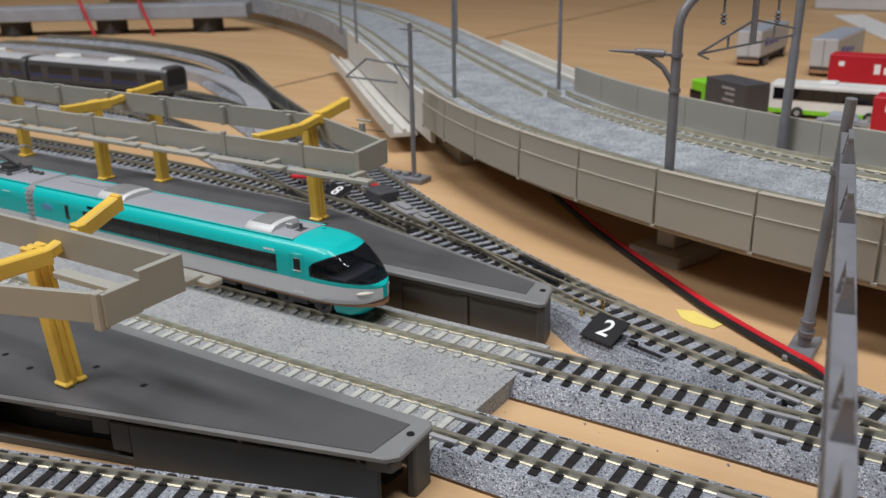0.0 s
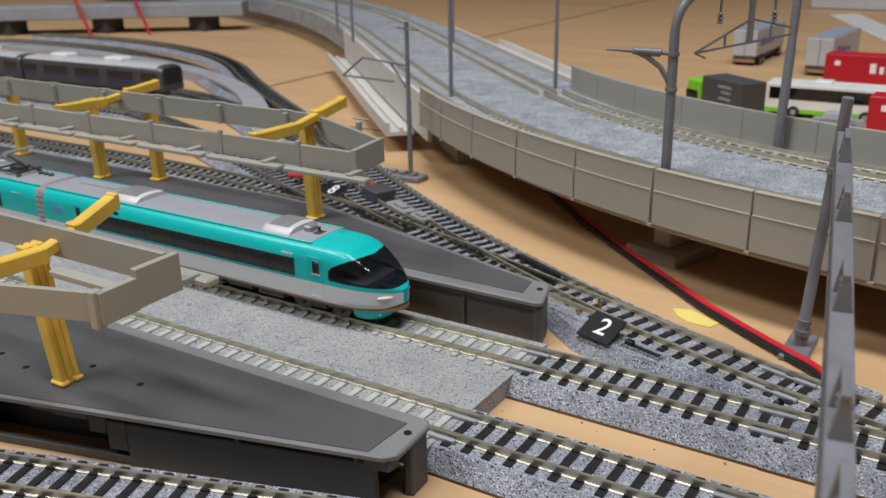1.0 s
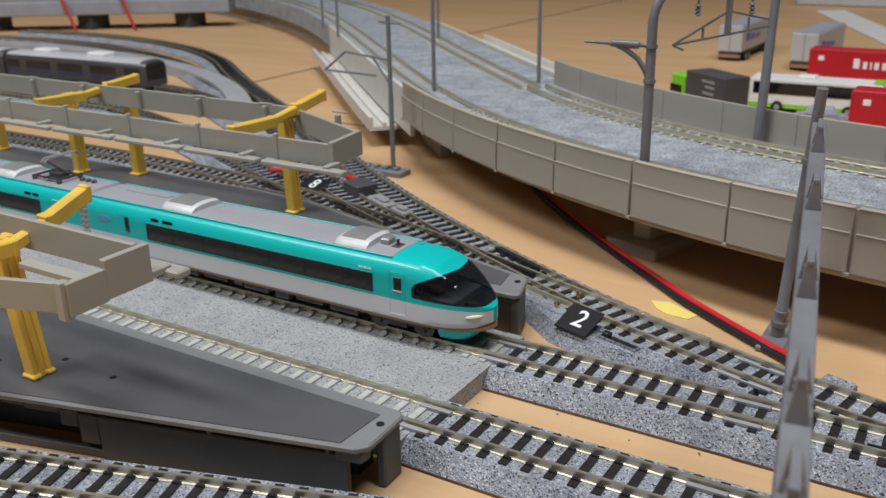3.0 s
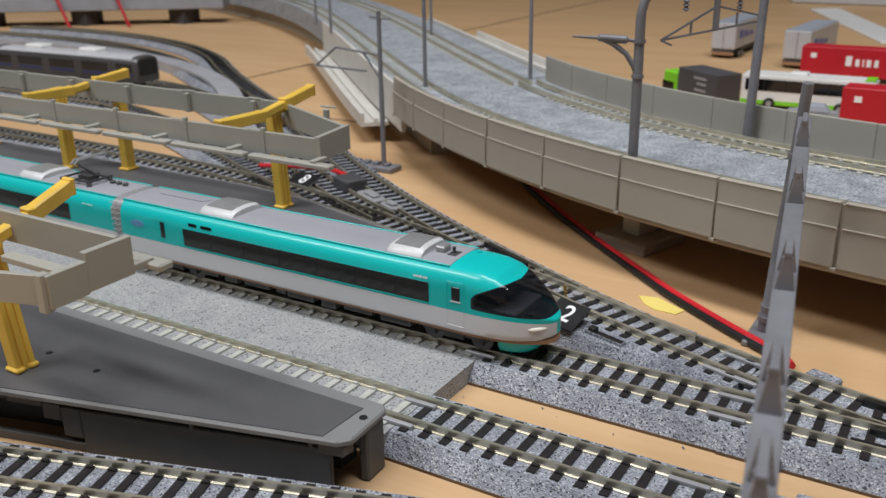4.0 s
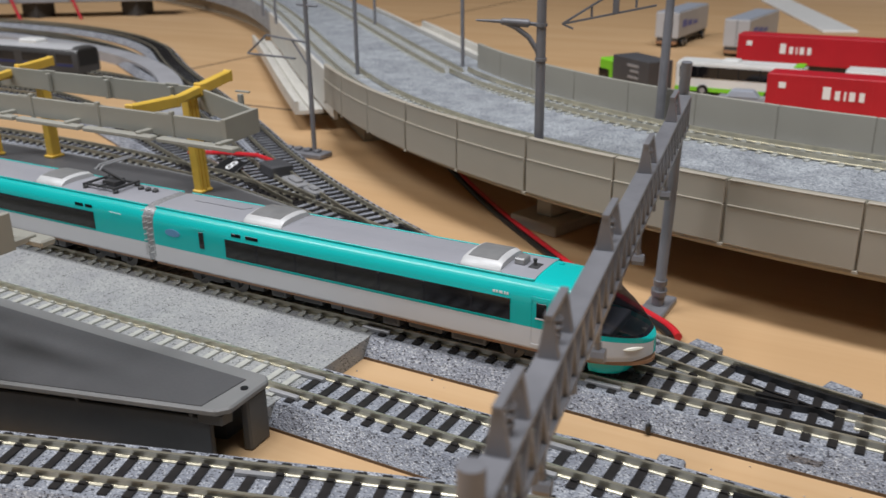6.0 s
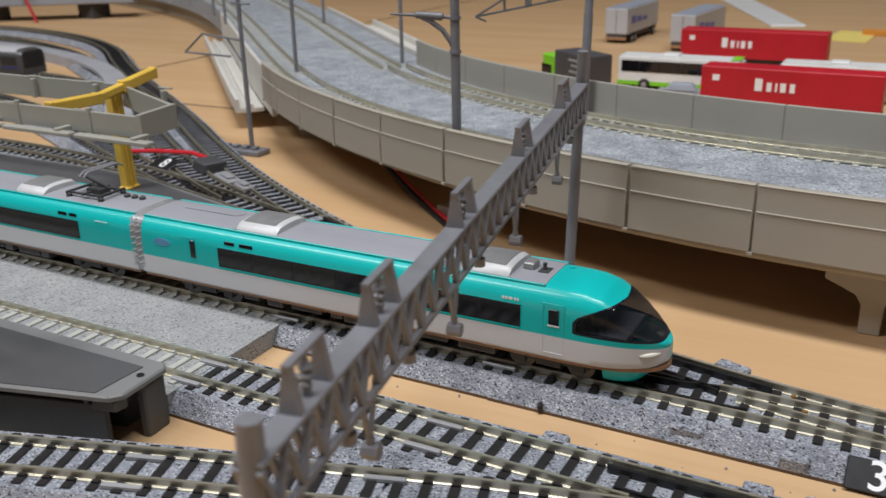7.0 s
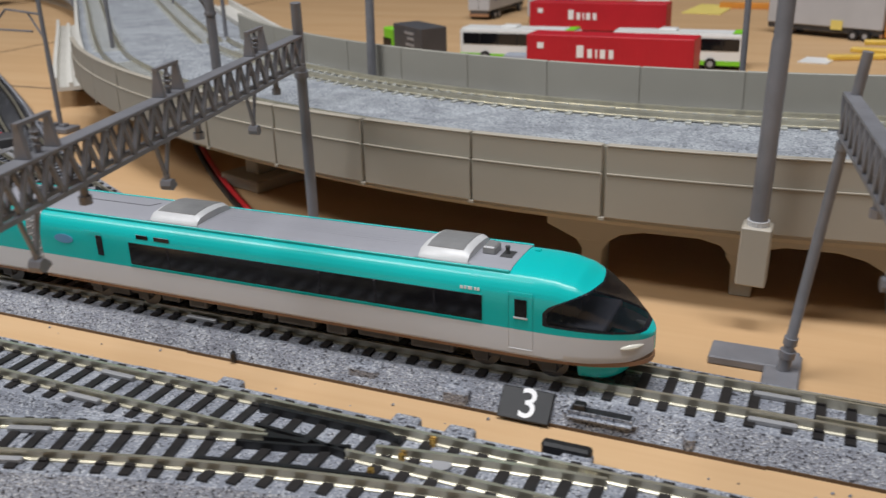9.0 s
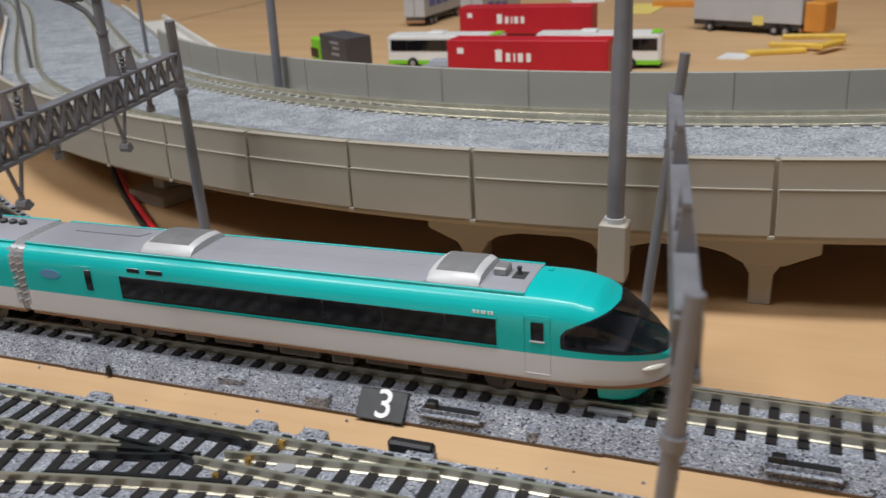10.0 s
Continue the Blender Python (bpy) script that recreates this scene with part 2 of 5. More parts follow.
def sleepers(th, pts, mesh, pitch=0.515, start=0.25, z=0.497):
    for p, h in along(pts, pitch, start):
        ob = new("sleeper", mesh)
        ob.parent = th
        ob.matrix_basis = place(p.x, p.y, z, h)


def joiner_pair(th, p, h, mat=None):
    for s in (-1, 1):
        for k in (-1, 1):
            bm = bmesh.new()
            box(bm, -0.42, 0.42, s * 0.48 + k * 0.12 - 0.06, s * 0.48 + k * 0.12 + 0.06, 0.0, 0.11)
            part("joiner", bm, mat or JOINER, th, "grey plastic rail joiner", bevel=0.02, at=place(p[0], p[1], 0.5, h))


def track(label, pts, light=False, top=0.9, foot=1.22, ballast=True, start=0.25, dz=0.0):
    th = thing("track_section", label, "track", "tracks on the table")
    if ballast:
        bm = bmesh.new()
        sweep(bm, pts, [(-foot, 0.07), (foot, 0.07), (top, 0.5), (-top, 0.5)])
        part("ballast", bm, BALLAST, th, "speckled grey moulded ballast")
        bm = bmesh.new()
        sweep(bm, pts, [(-foot - 0.02, 0.0), (foot + 0.02, 0.0), (foot + 0.02, 0.07), (-foot - 0.02, 0.07)])
        part("base", bm, CORK, th, "brown base edge")
    rails(th, pts)
    sleepers(th, pts, SLEEPER_LIGHT if light else SLEEPER_DARK, start=start)
    th.location.z = dz * CM
    return th

# ---- the room and the table ----
def slab(name, x0, x1, y0, y1, z0, z1, mat, label, category="room"):
    bm = bmesh.new()
    box(bm, x0, x1, y0, y1, z0, z1)
    return tagged(part(name, bm, mat), label, category, kind="structure")


# unseen walls and ceiling, added for bounce; their grey is darkened to limit fill
BOUNCE_SHELL = plastic("bounce_shell_grey", (0.24, 0.235, 0.225), 0.85, 0.05, 300, 0.2, 3)
ROOMFLOOR = plastic("room_floor_vinyl", (0.22, 0.17, 0.12), 0.6, 0.15, 200, 0.2, 4)
slab("floor", -320, 260, -220, 330, -74, -72, ROOMFLOOR, "dark vinyl room floor under the table")
slab("ceiling", -320, 260, -220, 330, 170, 174, BOUNCE_SHELL, "added dark grey ceiling that sets the bounce light")
slab("bounce_wall_north", -320, 260, 330, 334, -72, 170, BOUNCE_SHELL, "added dark grey bounce wall behind the layout")
slab("bounce_wall_south", -320, 260, -224, -220, -72, 170, BOUNCE_SHELL, "added dark grey bounce wall behind the camera")
slab("bounce_wall_west", -324, -320, -224, 334, -72, 170, BOUNCE_SHELL, "added dark grey bounce wall at the table's end")
slab("bounce_wall_east", 260, 264, -224, 334, -72, 170, BOUNCE_SHELL, "added dark grey bounce wall beside the table")

board_table = thing("layout_table", "light plywood board table that carries the railway", "table", kind="structure")
for x0, x1, y0, y1 in ((-190, 120, -70, 22.3), (-190, -37.4, 22.65, 150), (-37.0, 120, 22.65, 150)):
    bm = bmesh.new()
    box(bm, x0, x1, y0, y1, -1.8, 0.0)
    part("board", bm, PLY, board_table, bevel=0.05)
# dark brown strips stand in for the shade down in the board gaps
for x0, x1, y0, y1 in ((-37.42, -36.98, 22.7, 149.9), (-189.9, 119.9, 22.28, 22.67)):
    bm = bmesh.new()
    box(bm, x0, x1, y0, y1, -1.7, -0.03)
    part("seam_shade", bm, CORK, board_table, "dark brown strip standing for shade in the board gap")
for x in (-180, 110):
    for y in (-60, 140):
        bm = bmesh.new()
        box(bm, x - 4, x + 4, y - 4, y + 4, -72, -1.8)
        part("leg", bm, PLY, board_table)

# ---- tracks on the table ----
T2Y = -3.77
T1 = straight((0, 0), (6.15, 0))
t = track("straight track section with black sleepers on speckled grey ballast", T1)
joiner_pair(t, (0.0, 0), 0)
joiner_pair(t, (6.15, 0), 0)
bm = bmesh.new()
bar(bm, (6.16, -0.9, 0.502), (6.16, -1.225, 0.072), 0.03, 0.012)
part("joint_gap", bm, BLACK, t, "dark gap between two track pieces")


def turnout(label, y0, side, ex, k, x0, x1, number):
    """A turnout: straight leg at y0 from x0 to x1; the branch leaves at x1 and bends to one side as (ex - x)^2 / k."""
    th = thing("turnout", label, "turnout", "turnouts")
    off = lambda x: side * (ex - x) ** 2 / k
    leg = straight((x0, y0), (x1, y0), 6)
    xs = [x1 - (x1 - x0) * i / 26 for i in range(27)]
    bend = [Vector((x, y0 + off(x))) for x in xs]
    edge = [(x, y0 + off(x) + side * 1.0) for x in xs]
    outline = lambda m: [(x0, y0 - side * (1.0 + m)), (x1, y0 - side * (1.0 + m))] + [(x, y + side * m) for x, y in edge]
    bm = bmesh.new()
    prism(bm, outline(0.27), 0.0, 0.07)
    part("base", bm, CORK, th, "brown base edge")
    bm = bmesh.new()
    slope(bm, outline(0.25), outline(-0.08), 0.07, 0.5)
    part("ballast", bm, BALLAST, th, "speckled grey moulded ballast")
    # stock rails run through; the inner rails stop short of the frog and go on as closure rails
    xf = ex - math.sqrt(0.96 * k)
    rails(th, leg, offsets=(-side,))
    first = next(i for i, p in enumerate(bend) if abs(p.y - y0) > 0.09)
    ns = normals(bend)

    def curve_rail(i0, i1, o):
        bm = bmesh.new()
        sweep(bm, bend[i0:i1], [(o + q, h) for q, h in RAIL_PROFILE], 0.5)
        part("rail", bm, RAIL, th, "nickel-silver rail")

    # bend runs towards smaller x, so its left side is -y: keep the sign of the outer rail
    outer, inner = (-0.48, 0.48) if side > 0 else (0.48, -0.48)
    curve_rail(first, 27, outer)
    n_f = min(range(27), key=lambda i: abs(xs[i] - xf))
    curve_rail(first + 1, n_f - 2, inner)
    curve_rail(n_f + 1, 27, inner)
    for p, q in ((x0, xf - 0.55), (xf + 1.1, x1)):
        bm = bmesh.new()
        sweep(bm, straight((p, y0 + side * 0.48), (q, y0 + side * 0.48)), RAIL_PROFILE, 0.5)
        part("rail", bm, RAIL, th, "nickel-silver rail")
    # black frog with its wings, and the two guard rails
    yf = y0 + side * 0.48
    sl = side * 2 * (ex - xf) / k
    for name, p, q, w, h in (
            ("frog", (xf - 0.55, yf, 0.585), (xf + 0.35, yf, 0.585), 0.09, 0.17),
            ("frog", (xf - 0.5, yf + 0.5 * sl, 0.587), (xf + 0.35, yf - 0.35 * sl, 0.587), 0.09, 0.17),
            ("wing_rail", (xf - 0.9, yf - side * 0.2, 0.58), (xf + 0.2, yf - side * 0.15, 0.58), 0.07, 0.16),
            ("wing_rail", (xf + 0.2, yf - side * 0.15, 0.58), (xf + 1.1, yf, 0.58), 0.07, 0.16),
            ("wing_rail", (xf - 0.9, yf + side * (0.2 + 0.9 * abs(sl)), 0.58), (xf + 0.2, yf + side * 0.13, 0.58), 0.07, 0.16),
            ("wing_rail", (xf + 0.2, yf + side * 0.13, 0.58), (xf + 1.1, yf - 0.9 * sl, 0.58), 0.07, 0.16)):
        bm = bmesh.new()
        bar(bm, p, q, w, h)
        part(name, bm, BLACK, th, "black plastic")
    bm = bmesh.new()
    gy = y0 - side * (0.48 - 0.14)
    bar(bm, (xf - 1.2, gy + side * 0.03, 0.58), (xf + 1.5, gy + side * 0.03, 0.58), 0.09, 0.17)
    bar(bm, (xf + 1.5, gy + side * 0.03, 0.58), (xf + 1.8, gy + side * 0.13, 0.58), 0.08, 0.15)
    part("guard_rail", bm, BLACK, th, "black plastic guard rail")
    bm = bmesh.new()
    gl = [p + n * (outer * 0.68) for p, n in zip(bend, ns)][n_f - 4:n_f + 4]
    sweep(bm, gl, [(-0.045, 0.0), (0.045, 0.0), (0.045, 0.17), (-0.045, 0.17)], 0.5)
    part("guard_rail", bm, BLACK, th, "black plastic guard rail")
    # sleepers: long ones where the two routes share them
    for i, (p, h) in enumerate(along(straight((x0 + 0.25, y0), (x1, y0)), 0.515)):
        d = abs(off(p.x))
        if d < 1.25:
            bm = bmesh.new()
            lo, hi = y0 - side * 0.8, y0 + side * (0.8 + d)
            box(bm, -0.095, 0.095, min(lo, hi), max(lo, hi), 0, 0.05)
            part("sleeper", bm, SLEEPER, th, at=place(p.x, 0, 0.497))
        else:
            ob = new("sleeper", SLEEPER_DARK)
            ob.parent, ob.matrix_basis = th, place(p.x, y0, 0.497)
            ob = new("sleeper", SLEEPER_DARK)
            ob.parent, ob.matrix_basis = th, place(p.x, y0 + off(p.x), 0.499, -math.degrees(math.atan(side * 2 * (ex - p.x) / k)))
    # point rods, brass pins and the pale throw bar
    for x, y in ((x1 - 5.6, y0 - side * 0.42), (x1 - 5.9, y0 + side * 0.2), (x1 - 6.2, y0 + side * 0.75)):
        bm = bmesh.new()
        tube(bm, [(x, y, 0.5), (x, y, 0.64)], 0.06, 8)
        part("pin", bm, GOLD, th, "brass pin")
    bm = bmesh.new()
    tube(bm, [(x1 - 5.2, y0 + side * 0.1, 0.5), (x1 - 5.2, y0 + side * 0.1, 0.56)], 0.18, 12)
    part("pivot", bm, JOINER, th, "grey pivot disc")
    for ob_y, ob_h in ((y0, 0.0),):
        joiner_pair(th, (x1, ob_y), ob_h)
    joiner_pair(th, (x0, y0 + off(x0)), -math.degrees(math.atan(side * 2 * (ex - x0) / k)))
    return th


GOLD = plastic("brass_pin", (0.62, 0.38, 0.10), 0.3, 0.1, metal=0.8)
E0, E1 = 6.15, 18.63
turnout("railway turnout with black sleepers and frog under the train", 0.0, 1, 19.3, 93.4, E0, E1, "3")

t = track("straight track beyond the turnout with black sleepers", straight((E1, 0), (60, 0)))
# the next points: blades that close against both rails, and a second route leaving on the far side
for p, q in (((E1 + 0.7, 0.41), (27.0, 0.30)), ((E1 + 0.7, -0.30), (27.0, -0.24))):
    bm = bmesh.new()
    sweep(bm, straight(p, q), [(-0.025, 0.0), (0.025, 0.0), (0.025, 0.19), (-0.025, 0.19)], 0.502)
    part("point_blade", bm, RAIL, t, "shiny point blade")
bm = bmesh.new()
slope(bm, [(22.0, 0.6), (34.0, 0.6), (34.0, 2.0), (22.6, 1.65)], [(22.1, 0.6), (34.0, 0.6), (34.0, 1.7), (22.7, 1.4)], 0.0, 0.46)
part("ballast_shoulder", bm, BALLAST, t, "speckled grey moulded ballast")
BRANCH = bezier((E0, 1.85), 164, (-4.4, 6.5), 152, 24)
BACK = bezier((4.0, 2.62), 161, (-4.4, 5.62), 159, 16)
t2 = track("railway turnout with black guard rails behind the far platform", BRANCH)


def strip(th, name, pts, mat, label, half=0.045, h=0.17):
    bm = bmesh.new()
    sweep(bm, pts, [(-half, 0.0), (half, 0.0), (half, h), (-half, h)], 0.502)
    part(name, bm, mat, th, label)


def beside(line, off, x0, x1):
    """The stretch of a line between two x, set off to its left."""
    return [p + n * off for p, n in zip(line, normals(line)) if min(x0, x1) <= p.x <= max(x0, x1)]


strip(t2, "guard_rail", beside(BRANCH, -0.33, -4.4, -1.6), BLACK, "black plastic guard rail")
strip(t2, "guard_rail", beside(BACK, 0.33, -4.4, -1.9), BLACK, "black plastic guard rail")
strip(t2, "wing_rail", beside(BRANCH, 0.36, -3.9, -1.7), BLACK, "black plastic wing rail", 0.05)
strip(t2, "wing_rail", beside(BACK, -0.36, -3.9, -1.7), BLACK, "black plastic wing rail", 0.05)
strip(t2, "point_blade", beside(BRANCH, -0.40, -0.1, 4.6), RAIL, "shiny point blade", 0.03, 0.19)
for x, y in ((0.1, 4.35), (0.3, 3.95), (-0.6, 3.95), (-0.1, 3.3)):
    bm = bmesh.new()
    tube(bm, [(x, y, 0.5), (x, y, 0.68)], 0.05, 8)
    part("pin", bm, GOLD, t2, "brass pin")
bm = bmesh.new()
tube(bm, [(0.55, 4.25, 0.5), (0.55, 4.25, 0.58)], 0.17, 12)
part("pivot", bm, JOINER, t2, "grey pivot disc")
joiner_pair(t2, (5.6, 2.02), -16)
bm = bmesh.new()
slope(bm, [(-1.4, 3.35), (0.3, 2.0), (1.5, 1.62), (4.6, 1.0), (5.0, 2.0), (-1.2, 4.4)], [(-1.2, 3.55), (0.5, 2.25), (1.6, 1.9), (4.5, 1.3), (4.9, 2.0), (-1.0, 4.4)], 0.0, 0.44)
part("ballast_wedge", bm, BALLAST, t2, "speckled grey moulded ballast")
t = track("outer branch track climbing to the far curve", bezier((-4.4, 6.5), 152, (-16.0, 14.0), 143, 12) + bezier((-16.0, 14.0), 142, (-42, 33), 140, 12)[1:] + bezier((-42, 33), 140, (-80, 42), 190, 16)[1:])
t = track("track along the back of the far platform", BACK + bezier((-4.4, 5.62), 159, (-14.3, 8.5), 166, 8)[1:] + bezier((-14.3, 8.3), 166, (-26, 9.5), 178, 8)[1:] + straight((-26, 9.5), (-90, 9.7), 4)[1:], dz=-0.006, start=7.2)
t = track("siding under the dark train", bezier((-8.5, 7.3), 157, (-24, 17.2), 148, 14) + bezier((-24, 17.2), 148, (-40, 24.0), 178, 10)[1:] + straight((-40, 24.0), (-95, 23.0), 4)[1:], dz=-0.004)
t = track("siding between the platform and the dark train", bezier((-12.5, 8.1), 158, (-36, 17.6), 168, 14) + straight((-36, 17.6), (-95, 19.0), 4)[1:], dz=-0.009)

t = track("straight track section beside the near platform", straight((0, T2Y), (6.2, T2Y)))
joiner_pair(t, (0.0, T2Y), 0)
joiner_pair(t, (6.2, T2Y), 0)
turnout("railway turnout with black guard rails in front of the train", T2Y, -1, 20.2, 90.0, 6.2, E1 + 0.2, "")
t = track("straight track beyond the near turnout", straight((E1 + 0.2, T2Y), (60, T2Y)))
t = track("near track that runs past the front of the platform", bezier((6.2, -5.95), 197, (0.0, -7.88), 198, 8) + straight((0.0, -7.88), (-30, -17.6), 6)[1:])
joiner_pair(t, (1.6, -7.42), 18)

# the double station track with pale sleepers, one moulded plate
plate = thing("station_track_plate", "double track plate with pale concrete sleepers and light ballast", "track", "tracks on the table")
bm = bmesh.new()
prism(bm, [(-75, -4.95), (-0.02, -4.95), (-0.02, 1.1), (-75, 1.1)], 0.0, 0.5)
part("ballast_plate", bm, LIGHT_BALLAST, plate, "light grey speckled ballast plate")
for y in (0.0, T2Y):
    ln = straight((-75, y), (0, y), 2)
    rails(plate, ln)
    sleepers(plate, straight((0, y), (-52, y)), SLEEPER_LIGHT, 0.515, 0.3)


# ---- platforms ----
def platform(label, outline, inner, z, end, sign):
    th = thing("platform", label, "platform", "station platforms")
    bm = bmesh.new()
    prism(bm, outline, z - 0.16, z)
    part("edge_slab", bm, PLATFORM_EDGE, th, "light grey platform edge", bevel=0.04)
    bm = bmesh.new()
    prism(bm, inner, z, z + 0.02)
    part("surface", bm, PLATFORM, th, "dark grey platform surface")
    return th


PZ = 1.4


def hole(th, x, y):
    bm = bmesh.new()
    tube(bm, [(x, y, PZ - 0.1), (x, y, PZ + 0.024)], 0.085, 12)
    part("peg_hole", bm, BLACK, th, "small dark peg hole")


pb = platform("dark grey station platform with a tapered end beyond the train", [(-75, 1.68), (-0.62, 1.62), (-0.48, 1.76), (-0.8, 2.85), (-0.95, 3.0), (-11.1, 5.8), (-14, 6.1), (-75, 6.1)],
              [(-75, 2.08), (-1.25, 2.03), (-1.4, 2.9), (-11.1, 5.62), (-14, 5.92), (-75, 5.92)], PZ, 0, 1)
bm = bmesh.new()
prism(bm, [(-75, 1.86), (-0.66, 1.82), (-0.98, 2.88), (-11.1, 5.6), (-14, 5.9), (-75, 5.9)], 0.0, PZ - 0.16)
part("side_wall", bm, PLATFORM_SIDE, pb, "dark grey platform wall")
for i in range(12):
    x = -3.05 - i * 2.35
    bm = bmesh.new()
    box(bm, x - 0.05, x + 0.05, 1.76, 1.9, 0.0, PZ - 0.17)
    part("side_rib", bm, PLATFORM_SIDE, pb, bevel=0.015)
bm = bmesh.new()
box(bm, -75, -0.62, 1.70, 1.86, PZ - 0.28, PZ - 0.162)
part("side_lip", bm, PLATFORM_SIDE, pb, bevel=0.02)
bm = bmesh.new()
prism(bm, [(-0.75, 1.72), (-0.52, 1.74), (-0.78, 2.7), (-1.0, 2.66)], 0.0, PZ - 0.165)
part("end_wall", bm, PLATFORM_SIDE, pb, bevel=0.05)
for x, y in ((-0.95, 2.5), (-10.2, 4.2), (-8.9, 3.2)):
    hole(pb, x, y)
pa = platform("dark grey station platform with a tapered open end in front", [(-75, -4.98), (0.15, -5.03), (0.33, -5.2), (0.4, -6.45), (0.2, -6.7), (-8.9, -9.1), (-12, -9.6), (-75, -9.6)],
              [(-75, -5.4), (-0.1, -5.42), (-0.16, -6.7), (-8.9, -9.02), (-12, -9.56), (-75, -9.56)], PZ, 0, -1)
bm = bmesh.new()
prism(bm, [(-75, -5.15), (-0.5, -5.2), (-0.5, -5.75), (-9.2, -8.2), (-12, -8.7), (-75, -8.7)], 0.0, PZ - 0.165)
part("core_wall", bm, PLATFORM_SIDE, pa, "dark grey inner wall")
def side_bar(name, x0, x1, z0, z1, w, back, label=""):
    """A bar along the slanted front of the platform, from x0 to x1."""
    bm = bmesh.new()
    y = lambda x: -6.55 + 0.2644 * (x + 0.2) + back
    bar(bm, (x0, y(x0), (z0 + z1) / 2), (x1, y(x1), (z0 + z1) / 2), w, z1 - z0)
    part(name, bm, PLATFORM_SIDE, pa, label, bevel=0.025)


# the lower beam is broken out at its far end: a low sill and a jagged lip stay
side_bar("side_beam", -0.1, -5.75, 0.0, 1.08, 0.16, 0.0, "dark grey lower side beam")
side_bar("side_beam", -9.55, -14.5, 0.0, 1.2, 0.16, 0.0, "dark grey lower side beam")
side_bar("broken_sill", -5.75, -9.55, 0.0, 0.22, 0.14, 0.03, "low broken edge of the side beam")
side_bar("side_lip", -0.1, -14.5, 1.12, 1.24, 0.12, 0.06)
for x0, x1, z0, z1 in ((-5.75, -6.25, 0.35, 1.08), (-6.25, -6.7, 0.72, 1.14), (-6.7, -7.6, 1.0, 1.16), (-7.6, -8.2, 1.06, 1.2)):
    side_bar("broken_edge", x0, x1, z0, z1, 0.13, 0.0)
for t_ in (0.02, 0.28):
    x, y = -0.3 - 10 * t_, -6.6 - 2.65 * t_
    bm = bmesh.new()
    box(bm, x - 0.06, x + 0.06, y - 0.05, y + 0.1, 0.9, 1.24)
    part("side_post", bm, PLATFORM_SIDE, pa, bevel=0.015)
bm = bmesh.new()
prism(bm, [(0.02, -5.15), (0.26, -5.2), (0.3, -5.85), (0.1, -5.9)], 0.0, PZ - 0.165)
part("end_pillar", bm, PLATFORM_SIDE, pa, "dark grey end pillar", bevel=0.04)
bm = bmesh.new()
prism(bm, [(0.1, -6.2), (0.3, -6.3), (0.25, -6.6), (-0.3, -6.72), (-0.35, -6.5)], PZ - 0.42, PZ - 0.162)
part("end_bracket", bm, PLATFORM_SIDE, pa, bevel=0.03)
for x, y in ((0.12, -5.72), (-6.32, -7.1), (-8.05, -7.05), (-9.4, -7.9), (-10.6, -7.75)):
    hole(pa, x, y)


# ---- station roofs: open beige channels on yellow posts ----
def wall_run(th, name, line, z, h, thick=0.12):
    bm = bmesh.new()
    sweep(bm, [Vector(p) for p in line], [(-thick / 2, -h), (thick / 2, -h), (thick / 2, 0), (-thick / 2, 0)], z)
    part(name, bm, BEIGE, th, bevel=0.012)


roof_b = thing("station_roof", "open beige plastic roof channel over the far platform", "station roof", "station roofs")
wall_run(roof_b, "near_wall", [(-75, 1.4), (-6.5, 1.38)], 5.0, 0.66)
wall_run(roof_b, "far_wall", [(-75, 5.0), (-11.0, 5.0), (-6.7, 2.95)], 5.05, 0.75)
wall_run(roof_b, "end_wall", [(-6.62, 3.0), (-6.38, 1.25)], 5.08, 0.75, 0.16)
bm = bmesh.new()
box(bm, -75, -6.6, 1.5, 1.75, 4.3, 4.42)
part("inner_ledge", bm, BEIGE, roof_b)
for i in range(9):
    x1 = -5.6 - i * 3.25
    bm = bmesh.new()
    box(bm, x1 - 3.05, x1, 0.72, 1.02, 4.28, 4.42)
    part("ledge", bm, BEIGE, roof_b, bevel=0.03)
    bm = bmesh.new()
    box(bm, x1 - 0.75, x1 - 0.55, 0.8, 1.4, 4.36, 4.5)
    part("tie", bm, BEIGE, roof_b, bevel=0.02)
    bm = bmesh.new()
    box(bm, x1 - 3.0, x1 - 2.85, 1.28, 1.42, 4.3, 5.12)
    part("wall_clip", bm, BEIGE, roof_b, bevel=0.02)
for i in range(8):
    x = -8.9 - i * 3.25
    for y, z in ((1.38, 4.98), (4.98, 5.03)):
        bm = bmesh.new()
        box(bm, x - 0.3, x + 0.3, y - 0.05, y + 0.05, z, z + 0.06)
        part("rim_nub", bm, BEIGE, roof_b, bevel=0.015)
    bm = bmesh.new()
    box(bm, x - 0.09, x + 0.09, 4.78, 4.94, 4.3, 5.0)
    part("wall_clip", bm, BEIGE, roof_b, bevel=0.02)
roof_a = thing("station_roof", "open beige plastic roof channel over the near platform", "station roof", "station roofs")
wall_run(roof_a, "near_wall", [(-75, -10.6), (-8.0, -10.55), (-4.25, -9.35)], 4.95, 0.6)
wall_run(roof_a, "far_wall", [(-75, -7.5), (-4.4, -7.52)], 5.1, 0.7)
wall_run(roof_a, "end_wall", [(-4.1, -9.42), (-4.12, -8.55)], 4.98, 0.66, 0.16)
wall_run(roof_a, "end_wall", [(-4.12, -8.55), (-4.14, -7.45)], 5.15, 0.8, 0.16)
wall_run(roof_a, "end_clip", [(-4.2, -9.5), (-4.2, -9.28)], 5.0, 0.75, 0.2)
bm = bmesh.new()
box(bm, -7.2, -4.3, -8.3, -8.0, 4.3, 4.45)
